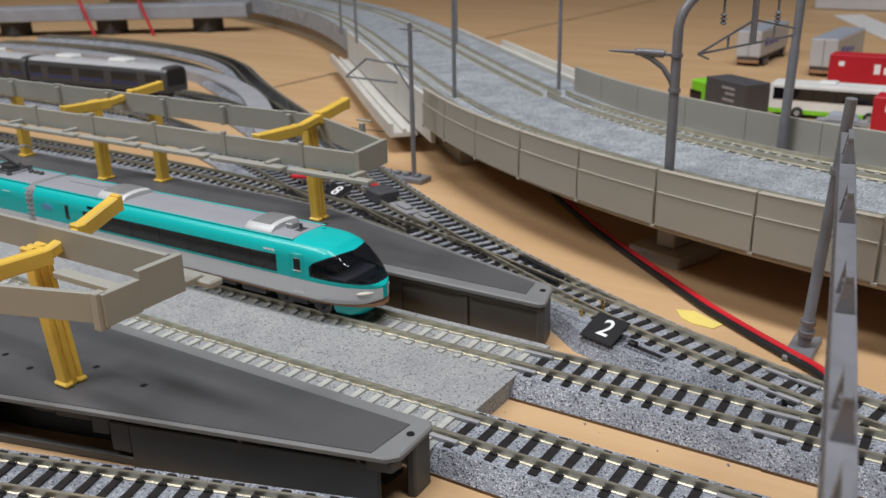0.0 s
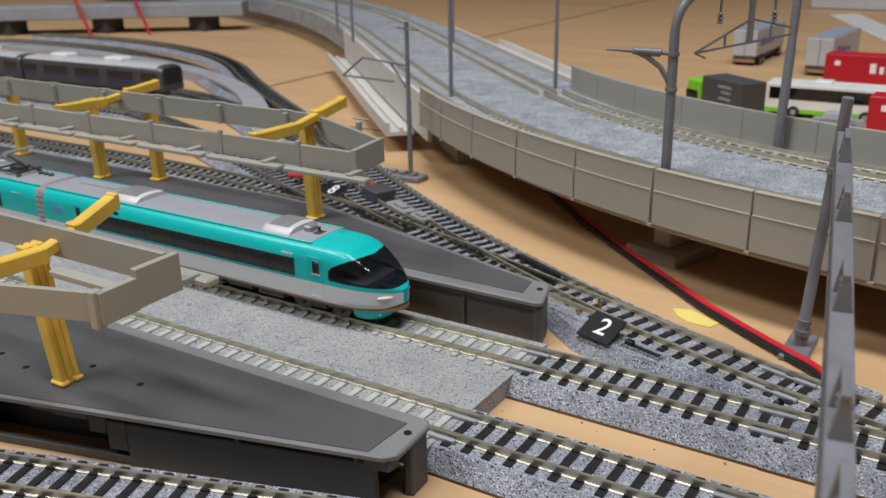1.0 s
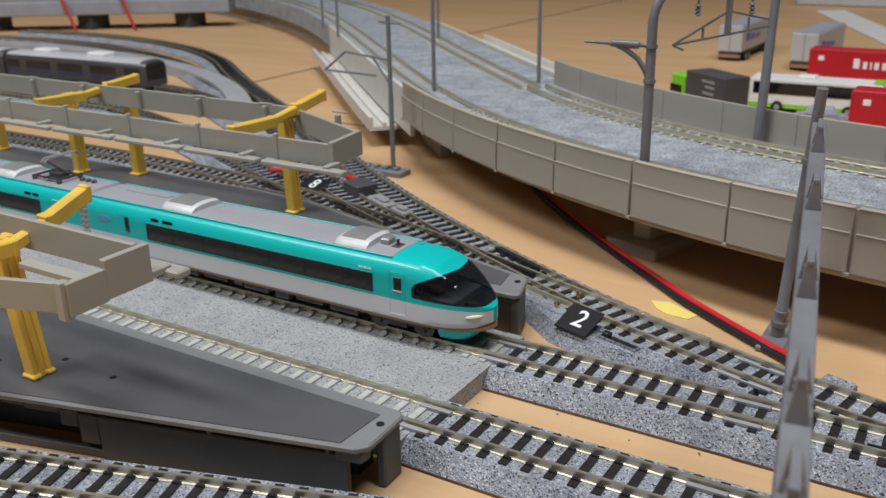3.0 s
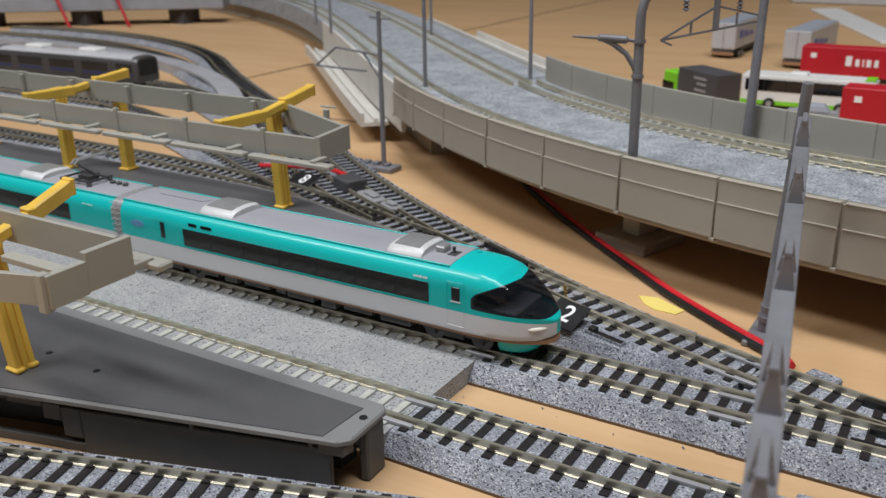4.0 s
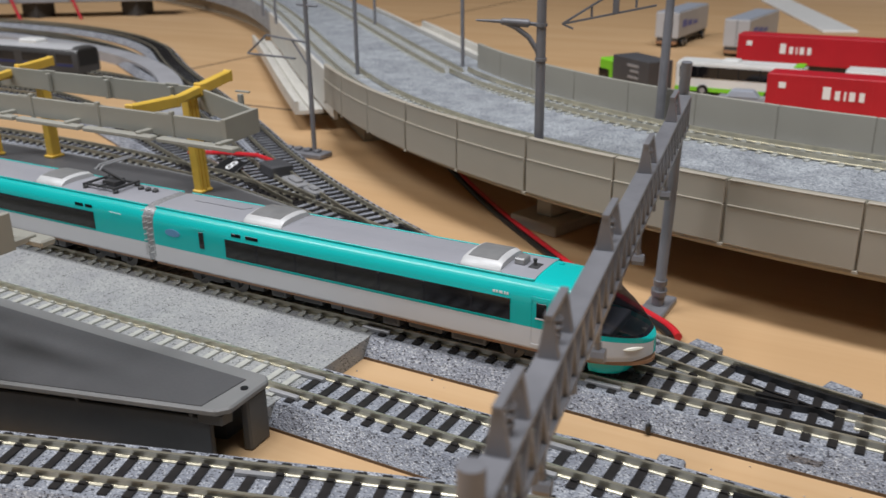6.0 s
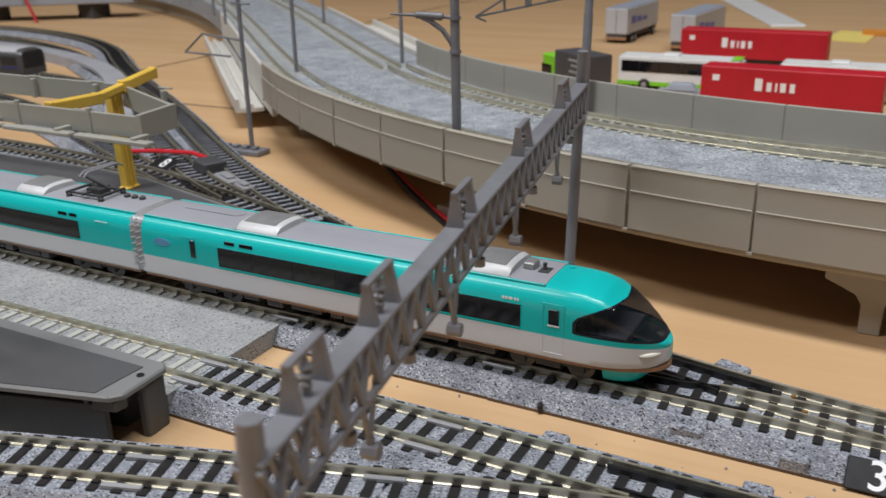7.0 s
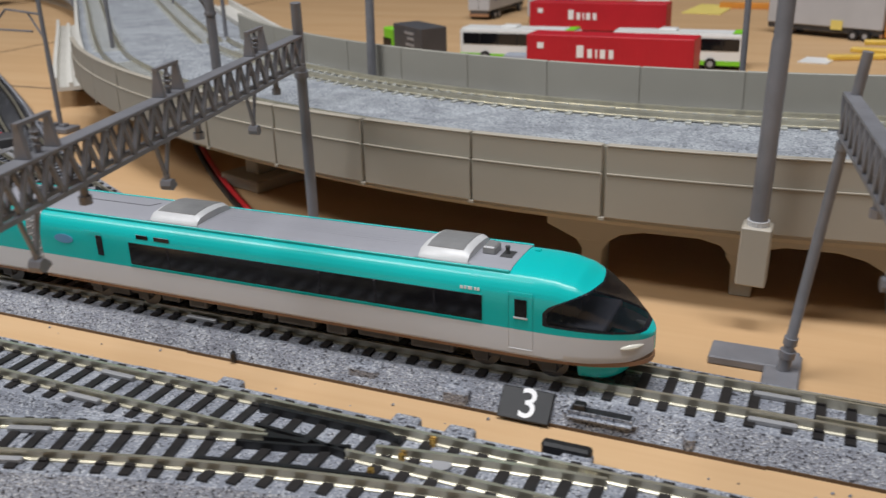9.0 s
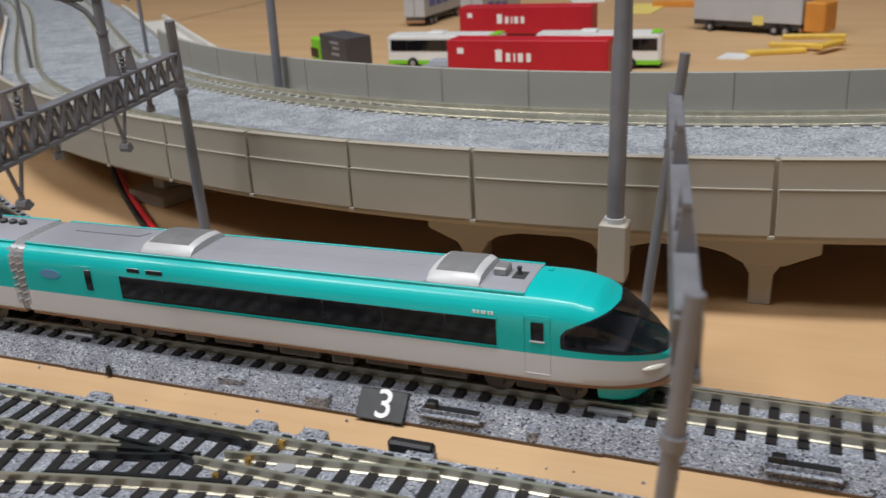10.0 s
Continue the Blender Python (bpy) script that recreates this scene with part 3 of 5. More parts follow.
part("inner_ledge", bm, BEIGE, roof_a, bevel=0.02)
bm = bmesh.new()
box(bm, -6.3, -3.75, -7.1, -6.72, 4.3, 4.46)
part("ledge", bm, BEIGE, roof_a, bevel=0.04)
bm = bmesh.new()
box(bm, -4.35, -4.12, -7.6, -6.9, 4.38, 4.52)
part("tie", bm, BEIGE, roof_a, bevel=0.02)


def roof_post(x, y, near, far, hub, label, lean=5.0, shift=0.0):
    """A fluted post with a kinked arm; near and far are (y, z) of the arm's tips."""
    th = thing("roof_post", label, "roof post", "yellow roof posts")
    up = hub - PZ - 0.02
    sway = math.tan(radians(lean)) * up
    at = place(x, y, PZ + 0.02)

    def leaning(name, x0, x1, y0, y1, z1, bevel=0.0):
        bm = bmesh.new()
        k = sway * z1 / up
        loft(bm, [[(a + o, b, z) for a, b in ((x0, y0), (x1, y0), (x1, y1), (x0, y1))] for z, o in ((0.0, 0.0), (z1, -k))])
        part(name, bm, YELLOW, th, bevel=bevel, at=at)

    for k in (-1, 0, 1):
        leaning("flute", -0.17, 0.17, k * 0.18 - 0.068, k * 0.18 + 0.068, up, 0.025)
    leaning("web", -0.11, 0.11, -0.24, 0.24, up - 0.02)
    leaning("foot", -0.23, 0.23, -0.3, -0.05, 0.12, 0.04)
    leaning("foot", -0.23, 0.23, 0.05, 0.3, 0.12, 0.04)
    x += shift - sway
    # the arm: flat near half, a rising middle and a steep outer tip, ribbed below
    a, b = Vector((x, *near)), Vector((x, *far))
    h0 = a.lerp(b, 0.42)
    h0.z = a.z - 0.05
    h1 = a.lerp(b, 0.68)
    h1.z = a.z + 0.3 * (b.z - a.z) + 0.04
    for name, p, q, w, h in (("near_arm", a, h0, 0.34, 0.36), ("middle_arm", h0 - Vector((0, 0.1, 0)), h1, 0.28, 0.26), ("far_arm", h1, b, 0.32, 0.36)):
        bm = bmesh.new()
        bar(bm, p, q, w, h)
        part(name, bm, YELLOW, th, bevel=0.035)
    for name, c, w, d, h in (("end_cap", a, 0.38, 0.12, 0.4), ("knuckle", h0, 0.38, 0.16, 0.38), ("knuckle", h1, 0.38, 0.2, 0.42), ("end_cap", b, 0.36, 0.12, 0.4)):
        bm = bmesh.new()
        box(bm, c.x - w / 2, c.x + w / 2, c.y - d / 2, c.y + d / 2, c.z - h / 2, c.z + h / 2)
        part(name, bm, YELLOW, th, bevel=0.03)
    bm = bmesh.new()
    bar(bm, a + Vector((0, 0.15, -0.2)), h1 + Vector((0, 0, -0.2)), 0.1, 0.12)
    part("arm_rib", bm, YELLOW, th)
    return th


KINKED = "fluted yellow plastic roof post with a kinked arm"
roof_post(-10.75, 4.5, (1.6, 4.9), (6.15, 5.3), 4.75, KINKED, 3.0, 0.35)
roof_post(-22.2, 4.45, (2.2, 4.78), (6.9, 5.02), 4.72, KINKED, 1.0, 1.2)
roof_post(-33.8, 4.6, (1.3, 5.0), (6.9, 5.5), 4.8, KINKED, -4.0)
roof_post(-7.9, -7.85, (-9.4, 4.6), (-5.9, 5.24), 4.7, KINKED, 9.0, 0.5)
for x, y in ((-19.8, 5.4), (-29.0, 5.4)):
    th = thing("roof_post", "plain yellow plastic roof post under the channel", "roof post", "yellow roof posts")
    bm = bmesh.new()
    box(bm, x - 0.2, x + 0.2, y - 0.22, y + 0.22, PZ + 0.02, 4.35)
    part("post", bm, YELLOW, th, bevel=0.04)
    bm = bmesh.new()
    box(bm, x - 0.27, x + 0.27, y - 0.3, y + 0.3, PZ + 0.02, PZ + 0.13)
    part("foot", bm, YELLOW, th, bevel=0.03)

# ---- viaduct ----
VX, VY, VR, VF = 15.5, 48.3, 43.5, 33.4
viaduct = thing("viaduct", "ivory plastic double track viaduct with panelled parapets", "viaduct", kind="structure")
STEP = math.degrees(3.5 / VR)
A0, A1 = -91.9 - 9 * STEP, -46.0
MID = (VR + VF) / 2
bm = bmesh.new()
sweep(bm, arc(VX, VY, MID, A0, A1, 48), [(-4.35, 1.72), (4.4, 1.72), (4.75, 2.02), (4.75, 2.9), (-4.88, 2.9), (-4.88, 2.0), (-4.6, 1.9)])
part("deck", bm, IVORY, viaduct, "ivory deck beam")
bm = bmesh.new()
sweep(bm, arc(VX, VY, MID, A0, A1, 64), [(-4.85, 2.9), (4.8, 2.9), (4.7, 3.1), (-4.6, 3.1)])
part("ballast", bm, DECK_BALLAST, viaduct, "pale blue-grey speckled ballast")


def ring_piece(r0, r1, z0, z1, a0, a1):
    """A block between two radii, two heights and two angles."""
    bm = bmesh.new()
    n = 3
    rows = []
    for i in range(n + 1):
        a = radians(a0 + (a1 - a0) * i / n)
        rows.append([(VX + r * math.cos(a), VY + r * math.sin(a), z) for r, z in ((r0, z0), (r1, z0), (r1, z1), (r0, z1))])
    loft(bm, rows)
    return bm


for k in range(-9, 10):
    a0 = -91.9 + k * STEP
    wide = 0.11 if k % 2 == 0 else 0.05
    part("panel", ring_piece(VR - 0.2, VR, 2.13, 3.215, a0 + wide, a0 + STEP - 0.03), IVORY, viaduct, bevel=0.018)
    part("panel", ring_piece(VR - 0.2, VR - 0.05, 3.23, 3.88, a0 + wide, a0 + STEP - 0.03), IVORY, viaduct, bevel=0.018)
    bm = ring_piece(VR - 0.2, VR - 0.12, 2.1, 3.86, a0 - 0.02, a0 + STEP)
    part("panel_backing", bm, IVORY, viaduct)
    part("ridge", ring_piece(VR - 0.1, VR + 0.02, 3.21, 3.238, a0 + wide + 0.03, a0 + STEP - 0.06), IVORY, viaduct)
    part("rim", ring_piece(VR - 0.24, VR - 0.03, 3.875, 3.925, a0 + wide, a0 + STEP - 0.03), IVORY, viaduct, bevel=0.015)
    bm = ring_piece(VR - 0.1, VR + 0.025, 2.06, 2.13, a0 - 0.1, a0 + 0.1)
    part("clip", bm, IVORY, viaduct)
WSTEP = 5.15
WR = 35.4
for k in range(-8, 10):
    a0 = -93.8 + k * WSTEP
    part("wall_panel", ring_piece(WR - 0.16, WR, 2.9, 4.32, a0 + 0.04, a0 + WSTEP - 0.04), WALLGREY, viaduct, bevel=0.015)
    bm = ring_piece(WR - 0.13, WR - 0.03, 2.9, 4.29, a0 - 0.1, a0 + 0.1)
    part("wall_joint", bm, WALLGREY, viaduct)
for rc in (36.7, 41.75):
    th = thing("viaduct_track", "track with pale sleepers on the viaduct", "track", "tracks on the viaduct")
    for r in (rc - 0.48, rc + 0.48):
        bm = bmesh.new()
        sweep(bm, arc(VX, VY, r, A0, A1, 90), RAIL_PROFILE, 3.14)
        part("rail", bm, RAIL, th, "nickel-silver rail")
    for p, h in along(arc(VX, VY, rc, -128, -58, 200), 0.515, 0.2):
        ob = new("sleeper", SLEEPER_LIGHT)
        ob.parent, ob.matrix_basis = th, place(p.x, p.y, 3.095, h)

# the approach that curves away to the far left
AX = VX + MID * math.cos(radians(A0)), VY + MID * math.sin(radians(A0))
app = bezier(AX, A0 - 90 + 360, (-42, 50.5), 139, 14) + bezier((-42, 50.5), 139, (-115, 82), 172, 16)[1:]
approach = thing("viaduct_approach", "grey ballasted approach deck curving to the far side", "viaduct", kind="structure")
bm = bmesh.new()
sweep(bm, app, [(-3.9, 1.5), (4.45, 1.5), (4.4, 3.08), (-3.8, 3.08)])
part("ballast", bm, DECK_BALLAST, approach, "pale blue-grey speckled ballast")
for o0, o1, zt in ((4.45, 4.65, 3.3), (-4.1, -3.9, 3.3)):
    bm = bmesh.new()
    sweep(bm, app[:11], [(o0, 1.2), (o1, 1.2), (o1, zt), (o0, zt)])
    part("kerb", bm, PALE, approach, "pale plastic kerb")
bm = bmesh.new()
sweep(bm, app[1:11], [(4.65, 0.9), (6.1, 0.9), (6.1, 1.6), (5.9, 1.6), (5.9, 1.1), (5.4, 1.1), (5.4, 1.3), (5.2, 1.3), (5.2, 1.1), (4.65, 1.1)])
part("flange", bm, PALE, approach, "pale plastic side trough")
bm = bmesh.new()
sweep(bm, app[1:9], [(-6.4, 2.2), (-4.1, 2.2), (-4.1, 2.4), (-6.15, 2.4), (-6.15, 2.8), (-6.4, 2.8)])
part("flange", bm, PALE, approach, "pale plastic side trough")
bm = bmesh.new()
sweep(bm, app, [(-3.2, 0.0), (3.2, 0.0), (3.2, 1.5), (-3.2, 1.5)])
part("support", bm, IVORY, approach)
for o in (-1.93, -0.97, 2.82, 3.78):
    bm = bmesh.new()
    sweep(bm, app, [(o + q * 1.4, h) for q, h in RAIL_PROFILE], 3.08)
    part("rail", bm, RAIL, approach, "nickel-silver rail")
for o in (-1.45, 3.3):
    for p, h in along(app[:16], 0.56, 0.3):
        n = Vector((-math.sin(radians(h)), math.cos(radians(h))))
        ob = new("sleeper", SLEEPER_LIGHT)
        ob.parent, ob.matrix_basis = approach, place(p.x + n.x * o, p.y + n.y * o, 3.05, h)


def pier(x, y, rz):
    th = thing("viaduct_pier", "ivory plastic pier with a square foot", "pier", "viaduct piers", at=place(x, y, 0, rz))
    bm = bmesh.new()
    box(bm, -1.08, 1.08, -1.22, 1.22, 0, 0.42)
    part("foot", bm, IVORY, th, bevel=0.04)
    bm = bmesh.new()
    box(bm, -0.36, 0.36, -0.62, 0.62, 0.42, 1.72)
    part("shaft", bm, IVORY, th, bevel=0.04)
    return th


pier(0.12, 10.85, -18)


def trestle(x, y, rz):
    """A long cross beam on three legs with haunches, under the deck's edge."""
    th = thing("viaduct_trestle", "ivory plastic trestle with arched haunches under the viaduct", "pier", "viaduct piers", at=place(x, y, 0, rz))
    bm = bmesh.new()
    pts = [(-4.9, 1.72), (4.9, 1.72), (4.9, 1.42), (4.45, 1.22), (4.1, 1.06), (3.2, 1.06), (2.75, 1.3), (2.2, 1.42), (1.0, 1.42), (0.5, 1.3), (0.3, 1.06), (-0.3, 1.06), (-0.5, 1.3), (-1.0, 1.42), (-2.4, 1.42), (-2.95, 1.3), (-3.3, 1.06), (-4.1, 1.06), (-4.45, 1.22), (-4.9, 1.42)]
    loft(bm, [[(px, yy, pz) for px, pz in pts] for yy in (-0.5, 0.5)])
    part("cross_beam", bm, IVORY, th, bevel=0.03)
    for c in (-3.7, 0.05, 3.6):
        bm = bmesh.new()
        pts = [(c - 0.45, 1.07), (c + 0.45, 1.07), (c + 0.28, 0.8), (c + 0.26, 0.0), (c - 0.26, 0.0), (c - 0.28, 0.8)]
        loft(bm, [[(px, yy, pz) for px, pz in pts] for yy in (-0.42, 0.42)])
        part("leg", bm, IVORY, th, bevel=0.03)
    return th


trestle(17.25, 6.5, 1)

# ---- overhead line gantries ----
def gantry(label, a, b, feet, tops, stations, wide=0.32, post=0.15):
    """A lattice beam from a to b on two posts, with a bracket over each track."""
    th = thing("gantry", label, "gantry", "overhead line gantries")
    A, B = Vector(a), Vector(b)
    d = (B - A).normalized()
    c = Vector((-d.y, d.x, 0))
    up = Vector((0, 0, 1))
    ln = (B - A).length
    bm = bmesh.new()
    bar(bm, A, B, wide, 0.07)
    part("top_chord", bm, GREY, th, "grey flat upper chord", bevel=0.01)
    bm = bmesh.new()
    for s in (-wide * 0.4, wide * 0.4):
        bar(bm, A + c * s - up * 0.72, B + c * s - up * 0.72, 0.08, 0.08)
    part("bottom_chord", bm, GREY, th)
    n = int(ln / 0.5)
    bm = bmesh.new()
    for s in (-wide * 0.4, wide * 0.4):
        for i in range(n):
            p, q = A + d * ln * i / n + c * s, A + d * ln * (i + 1) / n + c * s
            m = (p + q) / 2
            bar(bm, p - up * 0.04, m - up * 0.7, 0.07, 0.07)
            bar(bm, m - up * 0.7, q - up * 0.04, 0.07, 0.07)
    part("lattice", bm, GREY, th, "grey zigzag lattice")
    for foot, top in zip(feet, tops):
        bm = bmesh.new()
        F, T = Vector(foot), Vector(top)
        tube(bm, [F, F.lerp(T, 0.06), F.lerp(T, 0.065), F.lerp(T, 0.5), F.lerp(T, 0.51), T], [post * 1.2, post * 1.2, post, post, post * 0.95, post * 0.9], 14)
        part("post", bm, GREY, th, "grey tapered tubular post", smooth=True)
        k = (T - F).normalized()
        for f, r in ((0.08, post * 1.5), (0.125, post * 1.3), (0.74, post * 1.25)):
            bm = bmesh.new()
            p = F.lerp(T, f)
            tube(bm, [p - k * 0.08, p + k * 0.08], r, 14)
            part("collar", bm, GREY, th, smooth=True)
        bm = bmesh.new()
        box(bm, F.x - 0.36, F.x + 0.36, F.y - 0.95, F.y + 0.75, F.z - 0.02, F.z + 0.16)
        part("foot_plate", bm, GREY, th, bevel=0.04)
    for st in stations:
        p0 = A + d * st
        for e in (-0.35, 0.35):
            q = p0 + d * e
            bm = bmesh.new()
            w = d * 0.05
            ring = lambda o: [q + c * wide * 0.42 + up * 0.03 + o, q - c * wide * 0.42 + up * 0.03 + o, q - c * 0.05 + up * 0.54 + o, q + c * 0.05 + up * 0.54 + o]
            loft(bm, [ring(-w), ring(w)])
            part("bracket_plate", bm, GREY, th, bevel=0.01)
        bm = bmesh.new()
        bar(bm, p0 - d * 0.41 + up * 0.56, p0 + d * 0.41 + up * 0.56, 0.1, 0.06)
        part("bracket_bar", bm, GREY, th)
        bm = bmesh.new()
        tube(bm, [p0 + up * 0.58, p0 + up * 0.44, p0 + up * 0.37, p0 + up * 0.32, p0 + up * 0.28, p0 + up * 0.2, p0 + up * 0.17, p0 + up * 0.03], [0.04, 0.04, 0.09, 0.05, 0.09, 0.04, 0.07, 0.04], 8)
        part("insulator", bm, GREY, th, "grey ribbed insulator", smooth=True)
        bm = bmesh.new()
        h = p0 + d * 0.5 - up * 0.72
        bar(bm, h - d * 0.25, h - up * 0.75, 0.06, 0.06)
        bar(bm, h + d * 0.25, h - up * 0.75, 0.06, 0.06)
        tube(bm, [h - up * 0.7, h - up * 0.95, h - up * 0.98 - d * 0.25], 0.06, 8)
        tube(bm, [h - up * 0.9 - c * 0.1, h - up * 0.9 + c * 0.12], 0.12, 8)
        tube(bm, [p0 - d * 0.9 - up * 0.72, p0 - d * 0.9 - up * 1.0], 0.07, 8)
        tube(bm, [p0 - d * 0.9 - up * 0.98, p0 - d * 0.9 - up * 1.12], 0.11, 8)
        part("dropper", bm, GREY, th, "grey wire hanger arm")
    return th


gantry("grey lattice gantry that spans the station tracks", (6.2, 4.3, 6.28), (8.97, -12.3, 5.755), [(5.65, 5.2, 0.02), (8.95, -12.35, 0.02)], [(6.15, 4.45, 7.1), (8.95, -12.2, 6.2)],
       [2.4, 6.3, 10.2, 13.6, 15.6])
gantry("grey lattice gantry beyond the turnouts", (19.2, 2.4, 5.9), (20.7, -7.3, 5.9), [(18.6, 2.25, 0.02), (20.2, -7.4, 0.02)], [(19.4, 2.15, 6.7), (20.75, -7.3, 6.1)],
       [4.6, 8.0], 0.26, 0.11)


# ---- masts on the viaduct and by the track ----
def mast(x, y, z, h, r, label, lean=0.0):
    th = thing("catenary_mast", label, "mast", "catenary masts", at=place(x, y, z, 0, 0, lean))
    bm = bmesh.new()
    tube(bm, [(0, 0, 0), (0, 0, h * 0.5), (0, 0, h * 0.51), (0, 0, h)], [r, r, r * 0.9, r * 0.9], 14)
    part("pole", bm, GREY, th, smooth=True)
    return th


def hook_mast():
    """The mast whose top bends over the tracks, with its registration arm and hanging frame."""
    th = thing("catenary_mast", "grey mast with a bent top, bracket arm and wire frame", "mast", "catenary masts", at=place(0.62, 8.1, 3.0))
    bm = bmesh.new()
    pts = [(0, 0, 0), (0, 0, 2.6), (0, 0, 5.0)] + [(0.75 * (1 - math.cos(a)), 0.68 * (1 - math.cos(a)), 5.0 + 1.2 * math.sin(a)) for a in (0.2, 0.4, 0.6, 0.8, 1.0, 1.2, 1.4, 1.55)] + [(3.2, 2.9, 6.25)]
    tube(bm, pts, [0.16, 0.155, 0.15] + [0.14] * 8 + [0.12], 14)
    part("pole", bm, GREY, th, smooth=True)
    for z in (3.3, 4.35):
        bm = bmesh.new()
        tube(bm, [(0, 0, z - 0.05), (0, 0, z + 0.05)], 0.19, 14)
        part("collar", bm, GREY, th, smooth=True)
    bm = bmesh.new()
    tube(bm, [(0, 0, 4.35), (-0.3, -0.17, 4.39), (-0.35, -0.2, 4.4), (-1.05, -0.6, 4.47), (-1.1, -0.62, 4.47), (-1.75, -1.0, 4.52)], [0.05, 0.06, 0.13, 0.11, 0.06, 0.03], 10)
    tube(bm, [(-0.02, 0, 3.3), (-0.12, -0.06, 3.6), (-0.33, -0.19, 3.98), (-0.68, -0.39, 4.28), (-1.0, -0.57, 4.46)], 0.085, 10)
    part("bracket_arm", bm, GREY, th, "grey insulator arm with a curved strut", smooth=True)
    for fx, fy in ((1.05, 0.95), (2.35, 2.1)):
        bm = bmesh.new()
        tube(bm, [(fx, fy, 6.2), (fx, fy, 5.6)] + [(fx, fy, 5.6 - 0.06 * i) for i in range(1, 8)], [0.04, 0.04] + [0.04 if i % 2 else 0.11 for i in range(1, 8)], 8)
        part("insulator", bm, GREY, th, "grey ribbed insulator", smooth=True)
    bm = bmesh.new()
    for p, q in (((0.5, 0.45, 4.35), (1.8, 1.6, 5.3)), ((1.8, 1.6, 5.3), (2.8, 2.5, 5.0)), ((0.5, 0.45, 4.35), (2.8, 2.5, 4.8)), ((1.2, 1.1, 4.85), (1.2, 1.1, 4.5)), ((2.3, 2.05, 5.1), (2.3, 2.05, 4.75)), ((0.5, 0.45, 4.35), (0.8, 0.6, 4.2))):
        bar(bm, p, q, 0.06, 0.06)
    box(bm, 1.72, 1.88, 1.52, 1.68, 4.6, 6.9)
    part("wire_frame", bm, GREY, th, "grey trussed wire frame")
    return th


hook_mast()
mast(2.47, 15.03, 3.05, 7.5, 0.17, "grey mast in front of the viaduct wall", 1.5)
m = mast(17.7, 4.35, 2.5, 8.0, 0.2, "grey mast in an ivory socket on the parapet", 1.5)
bm = bmesh.new()
box(bm, -0.32, 0.32, -0.3, 0.3, -1.35, 0.02)
part("socket", bm, IVORY, m, "ivory mast socket", bevel=0.03)
bm = bmesh.new()
tube(bm, [(0, 0, 0.02), (0, 0, 0.14)], 0.24, 14)
part("ring", bm, SILVER, m, "shiny metal ring")
for x, y, z, h in ((-14.0, 19.0, 3.0, 8.0), (-10.4, 23.3, 3.05, 7.0), (-24.6, 36.5, 3.05, 7.0), (-32.0, 34.6, 3.05, 7.5), (-36.5, 38.5, 3.05, 7.5), (16.0, 15.0, 3.0, 8.0)):
    mast(x, y, z, h, 0.10, "slim grey mast beside the viaduct track")
lm = mast(-13.4, 14.4, 0.25, 6.9, 0.11, "slim grey mast on a studded foot plate beside the track")
bm = bmesh.new()
box(bm, -2.0, 0.6, -0.35, 0.55, -0.23, 0.0)
for i in range(4):
    box(bm, -1.7 + i * 0.55, -1.4 + i * 0.55, -0.1, 0.25, 0.0, 0.14)
part("foot_plate", bm, GREY, lm, "grey studded foot plate", bevel=0.03)
bm = bmesh.new()
for p, q in (((0, 0, 6.6), (-0.7, 0.3, 6.6)), ((0, 0, 6.6), (0.7, -0.1, 6.6)), ((0, 0, 5.0), (-3.2, 1.0, 5.05)), ((-3.2, 1.0, 5.05), (-4.6, 1.2, 4.1)), ((-4.6, 1.2, 4.1), (-1.0, 0.3, 4.2)), ((-1.2, 0.4, 5.0), (0, 0, 3.9))):
    tube(bm, [p, q], 0.05, 6)
part("bracket_arm", bm, GREY, lm, "thin grey bracket frame")
bm = bmesh.new()
bpts = [(17.1, 2.3), (18.9, 2.3), (18.9, 3.1), (17.1, 3.1)]
prism(bm, bpts, 0.0, 0.2)
tagged(part("mast_base_plate", bm, GREY, bevel=0.03), "grey plastic gantry base plate lying on the board", "base plate")

# ---- number tags, slots, wires and scraps by the tracks ----
def tag(x, y, rz, body, w=1.1, d=0.55, tilt=38, z=0.27):
    """A black number tag stuck on the ballast's shoulder."""
    th = thing("number_tag", "black turnout tag with a white number", "number tag", "turnout number tags", at=place(x, y, z, rz, tilt))
    bm = bmesh.new()
    box(bm, -w / 2, w / 2, -d / 2, d / 2, 0.02, 0.07)
    part("plate", bm, BLACK, th, bevel=0.02)
    number_text(th, body, 0.82, place(0.05, 0, 0.074))
    return th


tag(14.2, -1.12, 0, "3", 1.05, 0.64, 46)
tag(1.0, 2.42, -17, "2", 1.1, 0.95, 27, 0.66)
tag(-13.9, 9.35, -12, "8", 1.4, 0.9, 20, 0.74)


def slot_cover(x, y, rz, z=0.2):
    """The point motor's raised grey housing with a black slot and slider."""
    th = thing("point_lever", "grey housing with a black manual point slider", "point lever", "point levers", at=place(x, y, z, rz))
    bm = bmesh.new()
    box(bm, -0.7, 0.7, -0.2, 0.2, 0.0, 0.2)
    part("housing", bm, BALLAST, th, bevel=0.09, seg=2)
    bm = bmesh.new()
    box(bm, -0.58, 0.58, -0.09, 0.09, 0.18, 0.206)
    part("slot", bm, BLACK, th)
    bm = bmesh.new()
    box(bm, -0.52, -0.28, -0.09, 0.09, 0.2, 0.33)
    part("slider", bm, BLACK, th, bevel=0.02)
    return th


slot_cover(15.65, -1.08, 0)
slot_cover(2.3, 2.0, -18, 0.34)
slot_cover(22.0, -1.1, 0)


